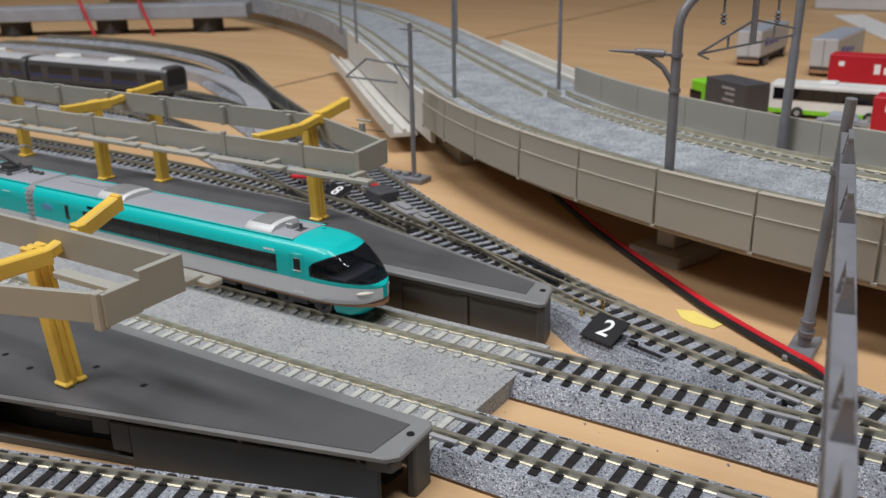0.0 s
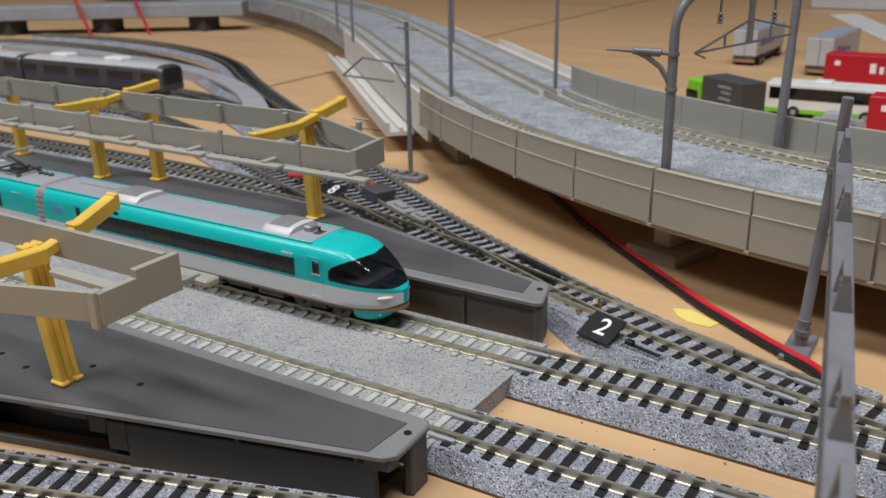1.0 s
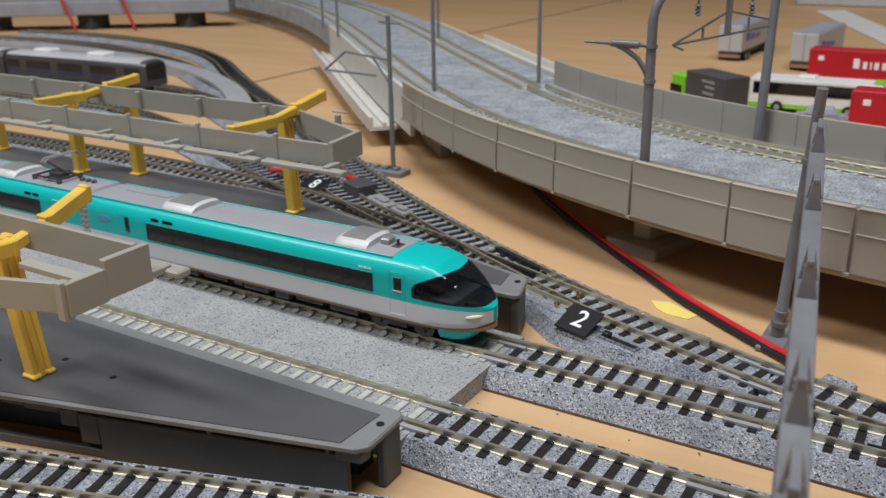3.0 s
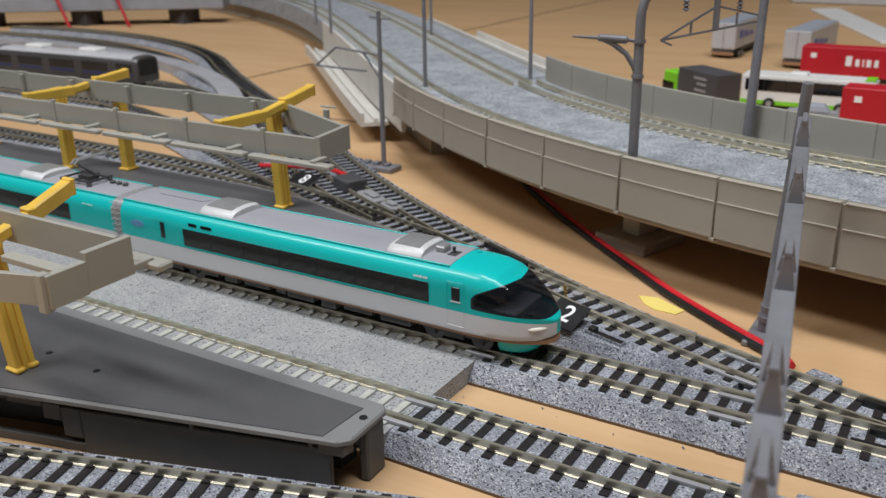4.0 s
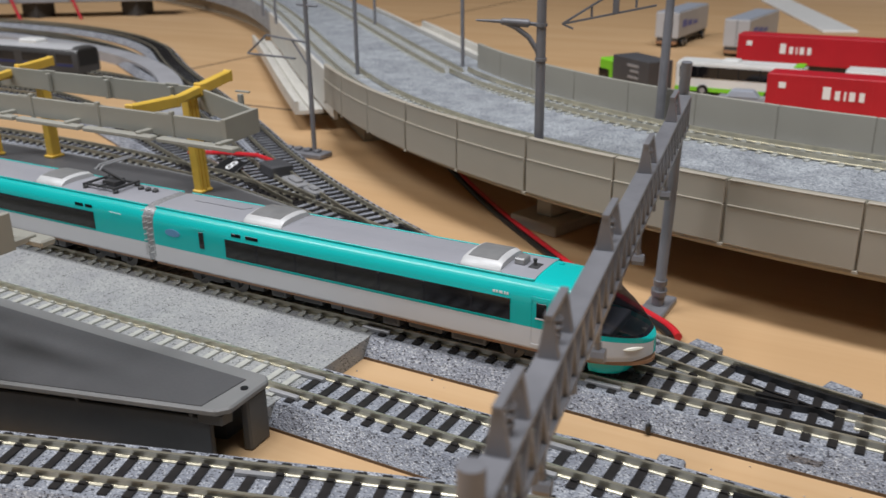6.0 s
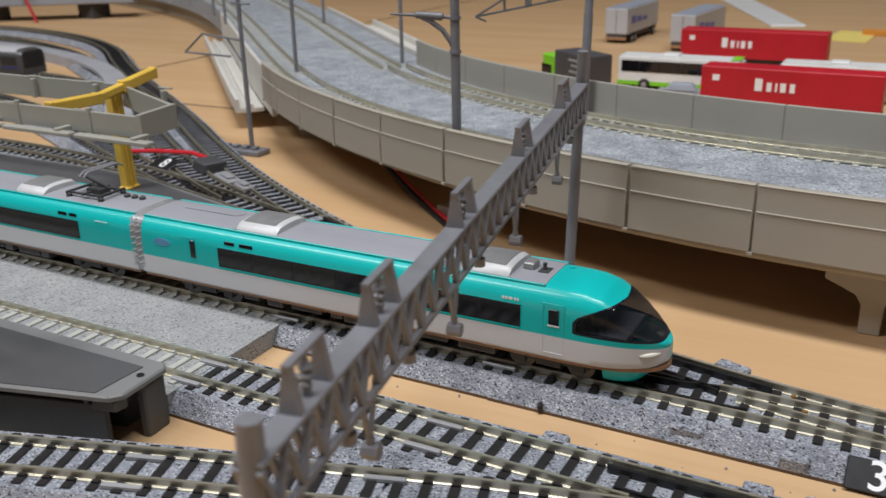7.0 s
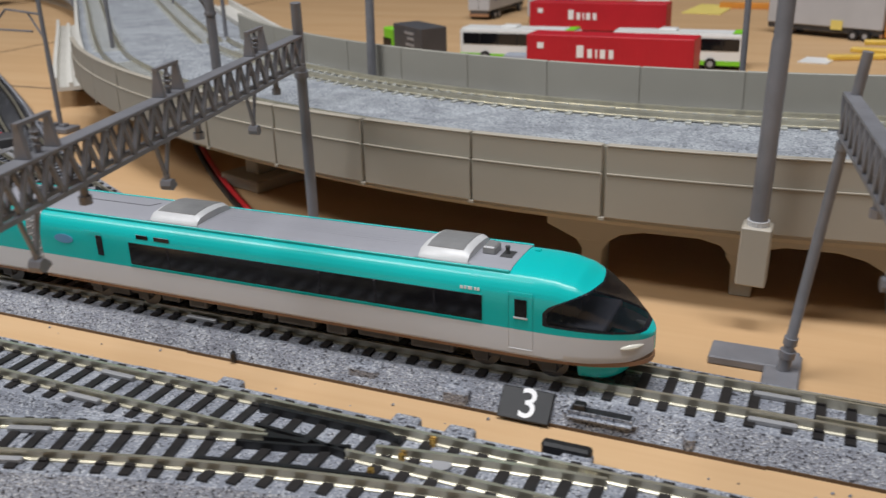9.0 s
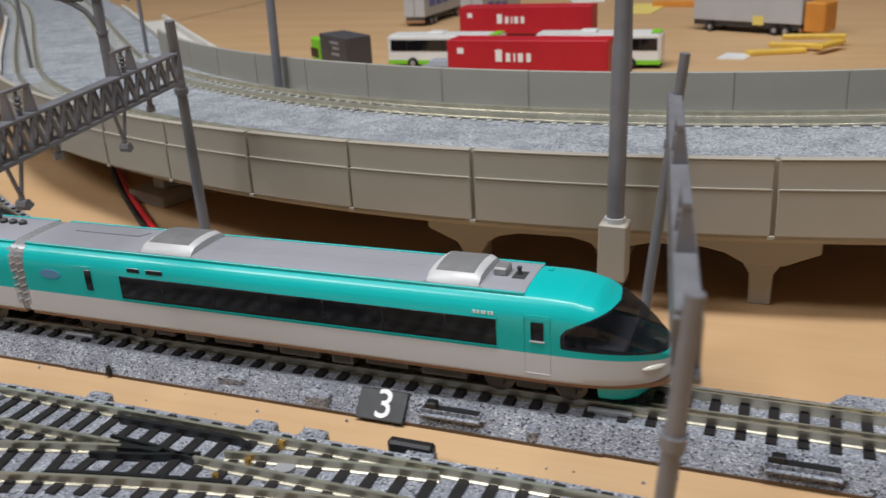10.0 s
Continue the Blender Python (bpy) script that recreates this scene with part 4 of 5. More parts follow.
def ballast_block(x, y, lx, ly, h, rz=0.0, mat=None):
    bm = bmesh.new()
    box(bm, -lx / 2, lx / 2, -ly / 2, ly / 2, 0.02, h)
    tagged(part("ballast_block", bm, mat or BALLAST, at=place(x, y, 0.0, rz), bevel=0.05), "small speckled block moulded on the ballast", "ballast block", "ballast blocks")


ballast_block(12.75, -1.12, 0.55, 0.3, 0.36)
ballast_block(10.6, -1.05, 0.7, 0.2, 0.40)
ballast_block(7.45, -1.28, 0.12, 0.16, 0.30, 0, BLACK)
ballast_block(17.3, -1.16, 0.22, 0.22, 0.34)
for x in (8.3, 12.3, 13.4, 15.6):
    ballast_block(x, -2.5, 0.55, 0.28, 0.38)
ballast_block(15.4, -2.45, 0.9, 0.22, 0.5, 0, BLACK)
for x, y in ((7.6, 2.9), (10.9, 2.15), (14.6, 1.3)):
    ballast_block(x, y, 0.8, 0.4, 0.36, -18)

for name, mat, off in (("red_wire", REDWIRE, 0.0), ("black_wire", BLACK, 0.2)):
    bm = bmesh.new()
    pts = bezier((-8.2, 17.3), -50, (-1.88, 10.64), -43, 10) + bezier((-1.88, 10.64), -43, (2.63, 6.66), -41, 8)[1:] + bezier((2.63, 6.66), -38, (6.0, 4.25), -33, 10)[1:] + bezier((6.0, 4.25), -33, (6.75, 3.45), -62, 5)[1:]
    ns = normals(pts)
    tube(bm, [(p.x - n.x * off, p.y - n.y * off, 0.11 if off else 0.14) for p, n in zip(pts, ns)], 0.11, 10)
    tagged(part(name, bm, mat, smooth=True), "insulated feeder wire lying on the board", "wire", "feeder wires")
bm = bmesh.new()
tube(bm, [(-17.0, 10.1, 0.82), (-15.4, 10.5, 0.9), (-13.6, 10.7, 0.95), (-12.2, 10.4, 0.85)], 0.1, 8)
tagged(part("red_wire", bm, REDWIRE, smooth=True), "short red wire at the point motor", "wire", "feeder wires")
bm = bmesh.new()
box(bm, -0.6, 0.6, -0.5, 0.5, 0, 0.5)
tagged(part("point_motor", bm, plastic("motor_grey", (0.07, 0.07, 0.075), 0.5, 0.2), at=place(-12.0, 10.0, 0.5, -25), bevel=0.06), "dark grey point motor box beside the track", "point motor")
for x, y, l, w, a in ((-10.3, 9.1, 1.6, 0.6, -28), (-8.9, 8.45, 1.0, 0.5, -26)):
    bm = bmesh.new()
    box(bm, -l / 2, l / 2, -w / 2, w / 2, 0, 0.3)
    box(bm, -l / 4, l / 3, -w / 3, w / 4, 0.3, 0.42)
    tagged(part("motor_cover", bm, JOINER, at=place(x, y, 0.42, a), bevel=0.06), "pale grey point motor cover beside the track", "motor cover", "point motor covers")
bm = bmesh.new()
prism(bm, [(1.75, 6.15), (2.3, 6.3), (2.8, 6.0), (3.3, 5.75), (3.15, 5.35), (2.5, 5.4), (2.1, 5.65)], 0.003, 0.03)
tagged(part("paper_scrap", bm, PAPER), "torn yellow paper scrap on the board", "paper scrap")
rnd = random.Random(4)
bm = bmesh.new()
for _ in range(40):
    x, y, r = rnd.uniform(-6, 22), rnd.uniform(-2.45, -1.35), rnd.uniform(0.01, 0.03)
    tube(bm, [(x, y, 0.0), (x + r, y, r * 1.4)], r, 5)
crumbs = part("ballast_crumbs", bm, BALLAST)
tagged(crumbs, "loose ballast crumbs on the board between tracks", "crumbs", kind="stuff")


# ---- vehicles and boxes on the board behind the viaduct ----
def wheels(th, xs, w, r=0.33):
    for x in xs:
        for s in (0, 1):
            bm = bmesh.new()
            y = s * w
            tube(bm, [(x, y - 0.12, r), (x, y + 0.12, r)], r, 16)
            t_ = part("wheel", bm, BLACK, th, "black tyre", smooth=True)
            bm = bmesh.new()
            tube(bm, [(x, y - 0.13, r), (x, y + 0.13, r)], r * 0.5, 12)
            part("rim", bm, JOINER, t_)


def bus(x, y, rz):
    th = thing("bus", "white city bus model with a green skirt and dark windows", "bus", "model buses", at=place(x, y, 0, rz))
    L, W = 7.3, 1.65
    bm = bmesh.new()
    box(bm, 0, L, 0, W, 0.25, 2.0)
    part("body", bm, BUSWHITE, th, bevel=0.12, seg=2)
    bm = bmesh.new()
    box(bm, 0.02, L - 0.02, -0.012, W + 0.012, 0.25, 0.5)
    part("skirt", bm, LIME, th, "lime green skirt")
    bm = bmesh.new()
    box(bm, 0.25, L - 0.2, -0.02, W + 0.02, 1.05, 1.72)
    part("window_band", bm, WINDOW, th, "dark side windows")
    bm = bmesh.new()
    box(bm, -0.02, 0.05, 0.15, W - 0.15, 0.9, 1.8)
    part("rear_window", bm, WINDOW, th)
    for i in range(5):
        bm = bmesh.new()
        xx = 1.3 + i * 1.2
        box(bm, xx, xx + 0.07, -0.03, W + 0.03, 1.05, 1.72)
        part("window_post", bm, BLACK, th)
    bm = bmesh.new()
    box(bm, 2.6, 3.6, 0.35, W - 0.35, 2.0, 2.14)
    part("roof_unit", bm, BUSWHITE, th, bevel=0.05)
    bm = bmesh.new()
    box(bm, L - 0.6, L - 0.08, 0.1, W - 0.1, 1.99, 2.03)
    part("roof_mark", bm, LIME, th, "lime green roof corner")
    wheels(th, (1.7, 5.6), W)
    return th


bus(-3.0, 36.6, 0)
bus(6.4, 36.9, 1)


def container_trailer(x, y, rz, L, mat, label, cab=None):
    th = thing("container_truck", label, "truck", "model container trucks", at=place(x, y, 0, rz))
    W, z0, z1 = 1.65, 0.85, 2.65
    bm = bmesh.new()
    box(bm, 0, L, 0, W, z0, z1)
    c = part("container", bm, mat, th, bevel=0.03)
    for i in range(int(L / 0.3)):
        for yy in (-0.008, W - 0.012):
            bm = bmesh.new()
            box(bm, 0.1 + i * 0.3, 0.22 + i * 0.3, yy, yy + 0.02, z0 + 0.12, z1 - 0.12)
            part("corrugation", bm, mat, c)
    if L > 6:
        # plain white bars for the lettering
        xx = 0
        for w, h in ((0.46, 0.62), (0.3, 0.45), (0.12, 0.45), (0.34, 0.45), (0.3, 0.45)):
            bm = bmesh.new()
            box(bm, 2.75 + xx, 2.75 + xx + w * 0.8, -0.03, 0.0, 1.55, 1.55 + h)
            part("lettering_bar", bm, PRINT, c)
            xx += w + 0.12
        bm = bmesh.new()
        box(bm, 0.6, 0.95, -0.03, 0.0, 1.95, 2.25)
        part("mark", bm, PRINT, c)
    else:
        for zz, w in ((2.2, 1.1), (1.9, 0.8), (1.55, 1.0)):
            bm = bmesh.new()
            box(bm, 0.9, 0.9 + w, W, W + 0.03, zz, zz + 0.14)
            part("lettering_bar", bm, JOINER, c)
    bm = bmesh.new()
    box(bm, 0, L, 0.25, W - 0.25, 0.5, 0.84)
    part("chassis", bm, UNDER, th)
    wheels(th, (0.7, 1.5, L - 1.0), W)
    if cab:
        bm = bmesh.new()
        box(bm, L + 0.1, L + 1.4, 0.0, W, 0.35, 2.3)
        k = part("cab", bm, cab, th, "lime green cab", bevel=0.08)
        bm = bmesh.new()
        box(bm, L + 0.35, L + 1.43, -0.02, W + 0.02, 1.15, 1.7)
        part("cab_window", bm, WINDOW, k)
        bm = bmesh.new()
        box(bm, L + 0.3, L + 1.45, -0.03, W + 0.03, 0.4, 0.8)
        part("bumper", bm, JOINER, k)
    return th


container_trailer(3.45, 30.4, -2, 8.7, RED, "red container on a trailer behind the viaduct wall")
container_trailer(-1.3, 45.0, -1, 9.3, RED, "red container on a trailer behind the white bus")
container_trailer(-2.0, 32.4, 143, 3.5, DARKBOX, "dark grey container on a lime green truck", LIME)


def box_truck(x, y, rz, label):
    th = thing("box_truck", label, "truck", "model box trucks", at=place(x, y, 0, rz))
    L, W = 8.0, 1.9
    bm = bmesh.new()
    box(bm, 0, L, 0, W, 0.75, 2.75)
    part("box_body", bm, TRUCKGREY, th, bevel=0.05)
    bm = bmesh.new()
    box(bm, 0.05, L - 0.05, 0.08, W - 0.08, 2.75, 2.8)
    part("roof", bm, TRUCKROOF, th)
    bm = bmesh.new()
    box(bm, -0.02, 0.0, W / 2 - 0.015, W / 2 + 0.015, 0.8, 2.7)
    part("door_seam", bm, UNDER, th)
    bm = bmesh.new()
    box(bm, 0.05, L, 0.15, W - 0.15, 0.4, 0.75)
    part("chassis", bm, UNDER, th)
    bm = bmesh.new()
    box(bm, 0.0, 0.15, 0.1, W - 0.1, 0.28, 0.5)
    part("rear_bumper", bm, BRASS, th, "brown rear bumper")
    for i in range(3):
        bm = bmesh.new()
        box(bm, 1.0 + i * 1.4, 2.1 + i * 1.4, -0.02, 0.0, 1.5, 2.1 - 0.15 * i)
        part("lettering_bar", bm, BLUEMARK, th, "faded blue bars")
    wheels(th, (1.0, 1.8, 6.6), W)
    return th


TRUCKGREY = plastic("truck_grey", (0.46, 0.46, 0.47), 0.4, 0.05)
TRUCKROOF = plastic("truck_roof", (0.33, 0.36, 0.42), 0.4, 0.05)
BLUEMARK = plastic("blue_mark", (0.12, 0.14, 0.42), 0.5, 0.1)
ORANGE = plastic("orange_plastic", (0.62, 0.25, 0.04), 0.45, 0.1)
box_truck(-8.1, 55.0, 88, "light grey box truck with faded blue bars")
box_truck(-2.0, 52.0, 86, "light grey box truck with plain doors")
t3 = box_truck(21.6, 50.5, 154, "grey box truck with blue bars beside an orange cab")
bm = bmesh.new()
box(bm, -1.5, -0.1, 0.1, 1.8, 0.3, 2.2)
part("cab", bm, ORANGE, t3, "orange-brown cab", bevel=0.1)
bm = bmesh.new()
box(bm, 2.6, 3.4, 1.9, 1.94, 0.6, 1.2)
part("yellow_mark", bm, PAPER, t3)


def sedan(x, y, rz):
    th = thing("car", "small grey model car beside the buses", "car", "model cars", at=place(x, y, 0, rz))
    bm = bmesh.new()
    box(bm, 0, 2.8, 0, 1.1, 0.2, 0.6)
    part("body", bm, JOINER, th, bevel=0.12, seg=2)
    bm = bmesh.new()
    slope(bm, [(0.5, 0.08), (2.3, 0.08), (2.3, 1.02), (0.5, 1.02)], [(0.8, 0.18), (2.0, 0.18), (2.0, 0.92), (0.8, 0.92)], 0.58, 0.98)
    part("cabin", bm, TRUCKROOF, th, bevel=0.05)
    wheels(th, (0.6, 2.2), 1.1, 0.22)
    return th


sedan(0.2, 33.6, 5)
sedan(9.0, 41.0, 10)
bm = bmesh.new()
prism(bm, [(-10.0, 96.0), (-7.2, 98.0), (3.6, 70.0), (0.8, 69.0)], 0.01, 0.25)
tagged(part("white_strip", bm, BUSWHITE, bevel=0.05), "white plastic strip lying on the board", "strip")
bm = bmesh.new()
prism(bm, [(16.4, 40.4), (18.0, 40.2), (18.4, 42.0), (16.8, 42.3)], 0.01, 0.06)
tagged(part("white_card", bm, BUSWHITE), "small white card on the board", "card")
bm = bmesh.new()
prism(bm, [(6.0, 62.0), (9.2, 61.4), (9.6, 68.0), (6.6, 68.5)], 0.01, 0.06)
tagged(part("yellow_note", bm, PAPER), "yellow paper note on the board", "paper note")
th = thing("yellow_sprue", "loose yellow plastic bars piled on the board", "plastic parts")
for i, (x, y, a, l) in enumerate(((19.6, 42.2, 20, 3.4), (20.6, 43.6, -12, 3.0), (22.5, 43.0, 60, 2.6), (21.6, 45.0, 5, 3.6))):
    bm = bmesh.new()
    box(bm, -l / 2, l / 2, -0.3, 0.3, 0.02 + 0.15 * i, 0.3 + 0.15 * i)
    part("yellow_bar", bm, YELLOW, th, bevel=0.05, at=place(x, y, 0, a))
bm = bmesh.new()
box(bm, -12, 20, 0, 8, 0.0, 3.2)
tagged(part("storage_box", bm, TRUCKGREY, at=place(-2, 104, 0, -4), bevel=0.2), "pale grey plastic box at the back of the table", "box")
bm = bmesh.new()
box(bm, 0, 8, 0, 0.7, 0.0, 0.5)
tagged(part("track_strip", bm, ORANGE, at=place(8.5, 66, 0, -6), bevel=0.05), "brown and yellow strip lying on the board", "strip")

# ---- the dark commuter train on the siding, and the far curves ----
SILVERCAR = plastic("steel_car_side", (0.09, 0.088, 0.088), 0.35, 0.08, metal=0.3)
NAVY = plastic("navy_stripe", (0.03, 0.04, 0.16), 0.4, 0.1)
BROWNWIN = plastic("brown_window", (0.035, 0.03, 0.026), 0.15, 0.2)


def commuter_car(x, y, rz, front):
    th = thing("commuter_car", "steel grey commuter car with a navy stripe on the siding", "train car", "commuter train cars", at=place(x, y, 0.7, rz))
    L = 13.2
    bm = bmesh.new()
    prof = [(0.95, 0.6), (0.97, 0.75), (0.97, 1.8), (0.88, 2.05), (0.65, 2.18), (0, 2.22)]
    full = prof + [(-a, b) for a, b in prof[-2::-1]]
    rows = [[(xx, a, b) for a, b in full] for xx in (0, L - 0.3)] + [[(L, a * 0.93, 0.6 + (b - 0.6) * 0.96) for a, b in full]]
    loft(bm, rows)
    part("body", bm, SILVERCAR, th, smooth=True)
    bm = bmesh.new()
    top = [(0.9, 2.06), (0.66, 2.2), (0.3, 2.245), (-0.3, 2.245), (-0.66, 2.2), (-0.9, 2.06)]
    loft(bm, [[(xx, a, b) for a, b in top] for xx in (0.05, L - 0.45)])
    part("roof", bm, TRUCKGREY, th, "light grey roof", smooth=True)
    bm = bmesh.new()
    box(bm, 0.1, L - 0.4, -0.98, 0.98, 1.22, 1.75)
    part("window_band", bm, BROWNWIN, th, "brownish dark windows")
    bm = bmesh.new()
    box(bm, 0.02, L - 0.35, -0.985, 0.985, 1.02, 1.14)
    part("stripe", bm, NAVY, th, "navy blue stripe")
    for i in range(4):
        bm = bmesh.new()
        box(bm, 1.4 + i * 3.1, 2.1 + i * 3.1, -0.99, 0.99, 0.68, 1.85)
        part("door", bm, SILVERCAR, th)
    for x0, x1 in ((2.4, 4.0), (7.6, 9.2)):
        bm = bmesh.new()
        box(bm, x0, x1, -0.5, 0.5, 2.15, 2.5)
        part("roof_unit", bm, BUSWHITE, th, "white roof unit", bevel=0.08)
    if front:
        bm = bmesh.new()
        box(bm, L - 0.35, L + 0.03, -0.8, 0.8, 1.0, 2.05)
        part("cab_front", bm, BLACK, th, "black cab front", bevel=0.06)
    for xx in (2.0, L - 2.0):
        bm = bmesh.new()
        box(bm, xx - 0.9, xx + 0.9, -0.75, 0.75, 0.08, 0.6)
        part("bogie", bm, UNDER, th, bevel=0.05)
    bm = bmesh.new()
    box(bm, 3.4, L - 3.4, -0.8, 0.8, 0.2, 0.6)
    part("equipment_box", bm, UNDER, th, bevel=0.04)
    return th


commuter_car(-49.6, 20.6, 3, True)
commuter_car(-63.2, 20.6, 0, False)

track("inner far curve track beyond the platform", bezier((-22, 17.6), 142, (-41, 29.5), 148, 12) + bezier((-41, 29.5), 148, (-80, 37), 190, 16)[1:])
STRIP = plastic("grey_track_strip", (0.33, 0.33, 0.35), 0.6, 0.1, 700, 0.3)
bm = bmesh.new()
sweep(bm, bezier((-20, 13.2), 146, (-33, 24.5), 142, 10) + bezier((-33, 24.5), 142, (-72, 33.5), 188, 16)[1:], [(-0.75, 0.0), (0.75, 0.0), (0.7, 0.75), (-0.7, 0.75)])
tagged(part("grey_track_bed", bm, STRIP), "grey plastic track bed strip along the far curve", "track bed")
girder = thing("far_girder", "long grey plastic girder bridge on dark piers at the table's end", "girder bridge")
bm = bmesh.new()
bar(bm, (-112, 28, 2.4), (-66, 59, 2.4), 4.0, 1.5)
part("girder", bm, plastic("girder_grey", (0.30, 0.31, 0.34), 0.5, 0.1), girder, bevel=0.1)
for i in range(5):
    x, y = -106 + i * 9, 32 + i * 6.07
    bm = bmesh.new()
    box(bm, x - 1.2, x + 1.2, y - 1.2, y + 1.2, 0.0, 1.62)
    part("pier", bm, UNDER, girder)
for x, y in ((-78, 47.0), (-72.5, 50.5)):
    th = thing("red_post", "slanted red plastic post before the girder", "post", "red posts")
    bm = bmesh.new()
    tube(bm, [(x, y, 0.0), (x - 3.0, y, 6.0)], 0.17, 8)
    part("rod", bm, RED, th)

# ---- the teal train ----
CAR = 14.45


def tinted(name):
    m, n, l, b = shader(name, 0.05)
    b.inputs["Base Color"].default_value = (0.012, 0.013, 0.016, 1)
    tr = n.new("ShaderNodeBsdfTransparent")
    tr.inputs[0].default_value = (0.5, 0.51, 0.55, 1)
    mix = n.new("ShaderNodeMixShader")
    mix.inputs[0].default_value = 0.5
    l.new(tr.outputs[0], mix.inputs[1])
    l.new(b.outputs[0], mix.inputs[2])
    l.new(mix.outputs[0], n["Material Output"].inputs["Surface"])
    return m


SCREEN = tinted("tinted_windscreen")
GASKET = plastic("window_gasket", (0.012, 0.013, 0.02), 0.25, 0.1)
LILAC = plastic("lilac_emblem", (0.12, 0.30, 0.50), 0.4, 0.1)
CABIN = plastic("cab_interior", (0.38, 0.38, 0.40), 0.6, 0.1)

ZB, ZT = 0.52, 2.19
LOWER = [(0.90, 0.0), (0.965, 0.12), (0.97, 0.3), (0.97, 0.65), (0.97, 1.0)]
UPPER = [(0.97, 0.0), (0.97, 0.12), (0.97, 0.25), (0.97, 0.36), (0.968, 0.46), (0.962, 0.55), (0.95, 0.635), (0.925, 0.715), (0.885, 0.79), (0.83, 0.86), (0.75, 0.925), (0.64, 0.965), (0.48, 0.985), (0.30, 0.995), (0.14, 1.0), (0.0, 1.0)]


def smooth_line(table, x):
    for (a, va), (b, vb) in zip(table, table[1:]):
        if x <= b:
            t = (x - a) / (b - a)
            t = t * t * (3 - 2 * t) * 0.35 + t * 0.65
            return va + (vb - va) * t
    return table[-1][1]


TOPS = [(0, ZT), (12.0, ZT), (12.4, 2.185), (12.75, 2.16), (13.1, 2.08), (13.4, 1.93), (13.7, 1.71), (13.95, 1.49), (14.15, 1.30), (14.32, 1.15), (14.45, 1.04)]
SPLITS = [(0, 1.09), (12.4, 1.09), (13.2, 1.075), (13.9, 1.04), (14.45, 0.985)]
FLOORS = [(0, ZB), (13.4, ZB), (14.1, 0.56), (14.45, 0.66)]


def ring(x):
    u = min(1.0, max(0.0, (x - 12.3) / 2.15))
    w = max(0.03, (1 - u ** 2.3) ** 0.5)
    zt, zs, zb = smooth_line(TOPS, x), smooth_line(SPLITS, x), smooth_line(FLOORS, x)
    xo = x if x < 12.3 else 12.3 + (x - 12.3) * 1.05
    half = [(y * w, zb + (zs - zb) * f) for y, f in LOWER] + [(y * w, zs + (zt - zs) * f) for y, f in UPPER[1:]]
    return [(xo, y, z) for y, z in half] + [(xo, -y, z) for y, z in half[-2::-1]]


def in_screen(c, m=0.0):
    """How far a spot of the nose lies inside the wrap-round windscreen, whose edge is drawn in by m."""
    x, y, z = c
    side = abs(y)
    low = 1.235 - 0.055 * (x - 12.6) + m
    back = 12.62 + 0.8 * max(0.0, z - 1.5) + 1.5 * max(0.0, z - 1.62) ** 1.15 + 0.25 * (1 - min(1.0, side / 0.97)) + 1.4 * m
    return min(z - low, (x - back) * 0.6, (14.5 - 1.5 * m - x) * 0.6)


def divide(poly, m):
    """Cuts a face along the windscreen's edge: the inner and the outer piece."""
    inner, outer = [], []
    vals = [in_screen(p, m) for p in poly]
    for i, (p, v) in enumerate(zip(poly, vals)):
        q, w = poly[(i + 1) % len(poly)], vals[(i + 1) % len(poly)]
        (inner if v > 0 else outer).append(p)
        if (v > 0) != (w > 0):
            k = v / (v - w)
            cut = tuple(p[j] + (q[j] - p[j]) * k for j in range(3))
            inner.append(cut), outer.append(cut)
    return inner, outer


def finer(table, n):
    """A profile with n steps between its points."""
    out = []
    for (a, f), (b, g) in zip(table, table[1:]):
        out += [(a + (b - a) * i / n, f + (g - f) * i / n) for i in range(n)]
    return out + [table[-1]]


UPPER = finer(UPPER, 3)


def train_body(th, nose):
    xs = [0.02, 0.1, 2, 4, 6, 8, 10, 12.0]
    if nose:
        xs += [12.0 + 2.45 * i / 90 for i in range(1, 90)] + [14.44]
    else:
        xs[-1] = 14.3
        xs.append(14.38)
    rings = [ring(x) if nose else ring(min(x, 11.9))[:] for x in xs]
    if not nose:
        rings = [[(x, y, z) for _, y, z in r] for x, r in zip(xs, rings)]
    n = len(rings[0])
    groups = {"skirt_panel": [], "body": [], "windscreen": [], "gasket": []}
    for i in range(len(rings) - 1):
        for j in range(n - 1):
            q = [rings[i][j], rings[i][j + 1], rings[i + 1][j + 1], rings[i + 1][j]]
            if j < 4 or j >= n - 5:
                groups["skirt_panel"].append(q)
            elif not nose or i < 7:
                groups["body"].append(q)
            else:
                inside, outside = divide(q, 0.0)
                groups["body"].append(outside)
                glass, rim = divide(inside, 0.055) if inside else ([], [])
                groups["windscreen"].append(glass)
                groups["gasket"].append(rim)
    for r in (rings[0], rings[-1]):
        groups["body"].append(list(r))
    for name, mat, lab in (("skirt_panel", WHITE, "off-white lower side"), ("body", TEAL, "glossy teal upper body"), ("windscreen", SCREEN, "wrap-round tinted windscreen"), ("gasket", GASKET, "dark windscreen gasket")):
        if groups[name]:
            bm = bmesh.new()
            for q in groups[name]:
                if len(q) > 2:
                    bm.faces.new([bm.verts.new(p) for p in q])
            bmesh.ops.remove_doubles(bm, verts=bm.verts, dist=0.0005)
            part(name, bm, mat, th, lab, smooth=True)
    # floor under the shell, and the thin gold line along the sill
    bm = bmesh.new()
    line = [(r[0][0], r[0][1]) for r in rings] + [(r[0][0], -r[0][1]) for r in rings[::-1]]
    prism(bm, line, ZB - 0.06, ZB + 0.03)
    part("sill", bm, BRASS, th, "thin brown-gold sill line")


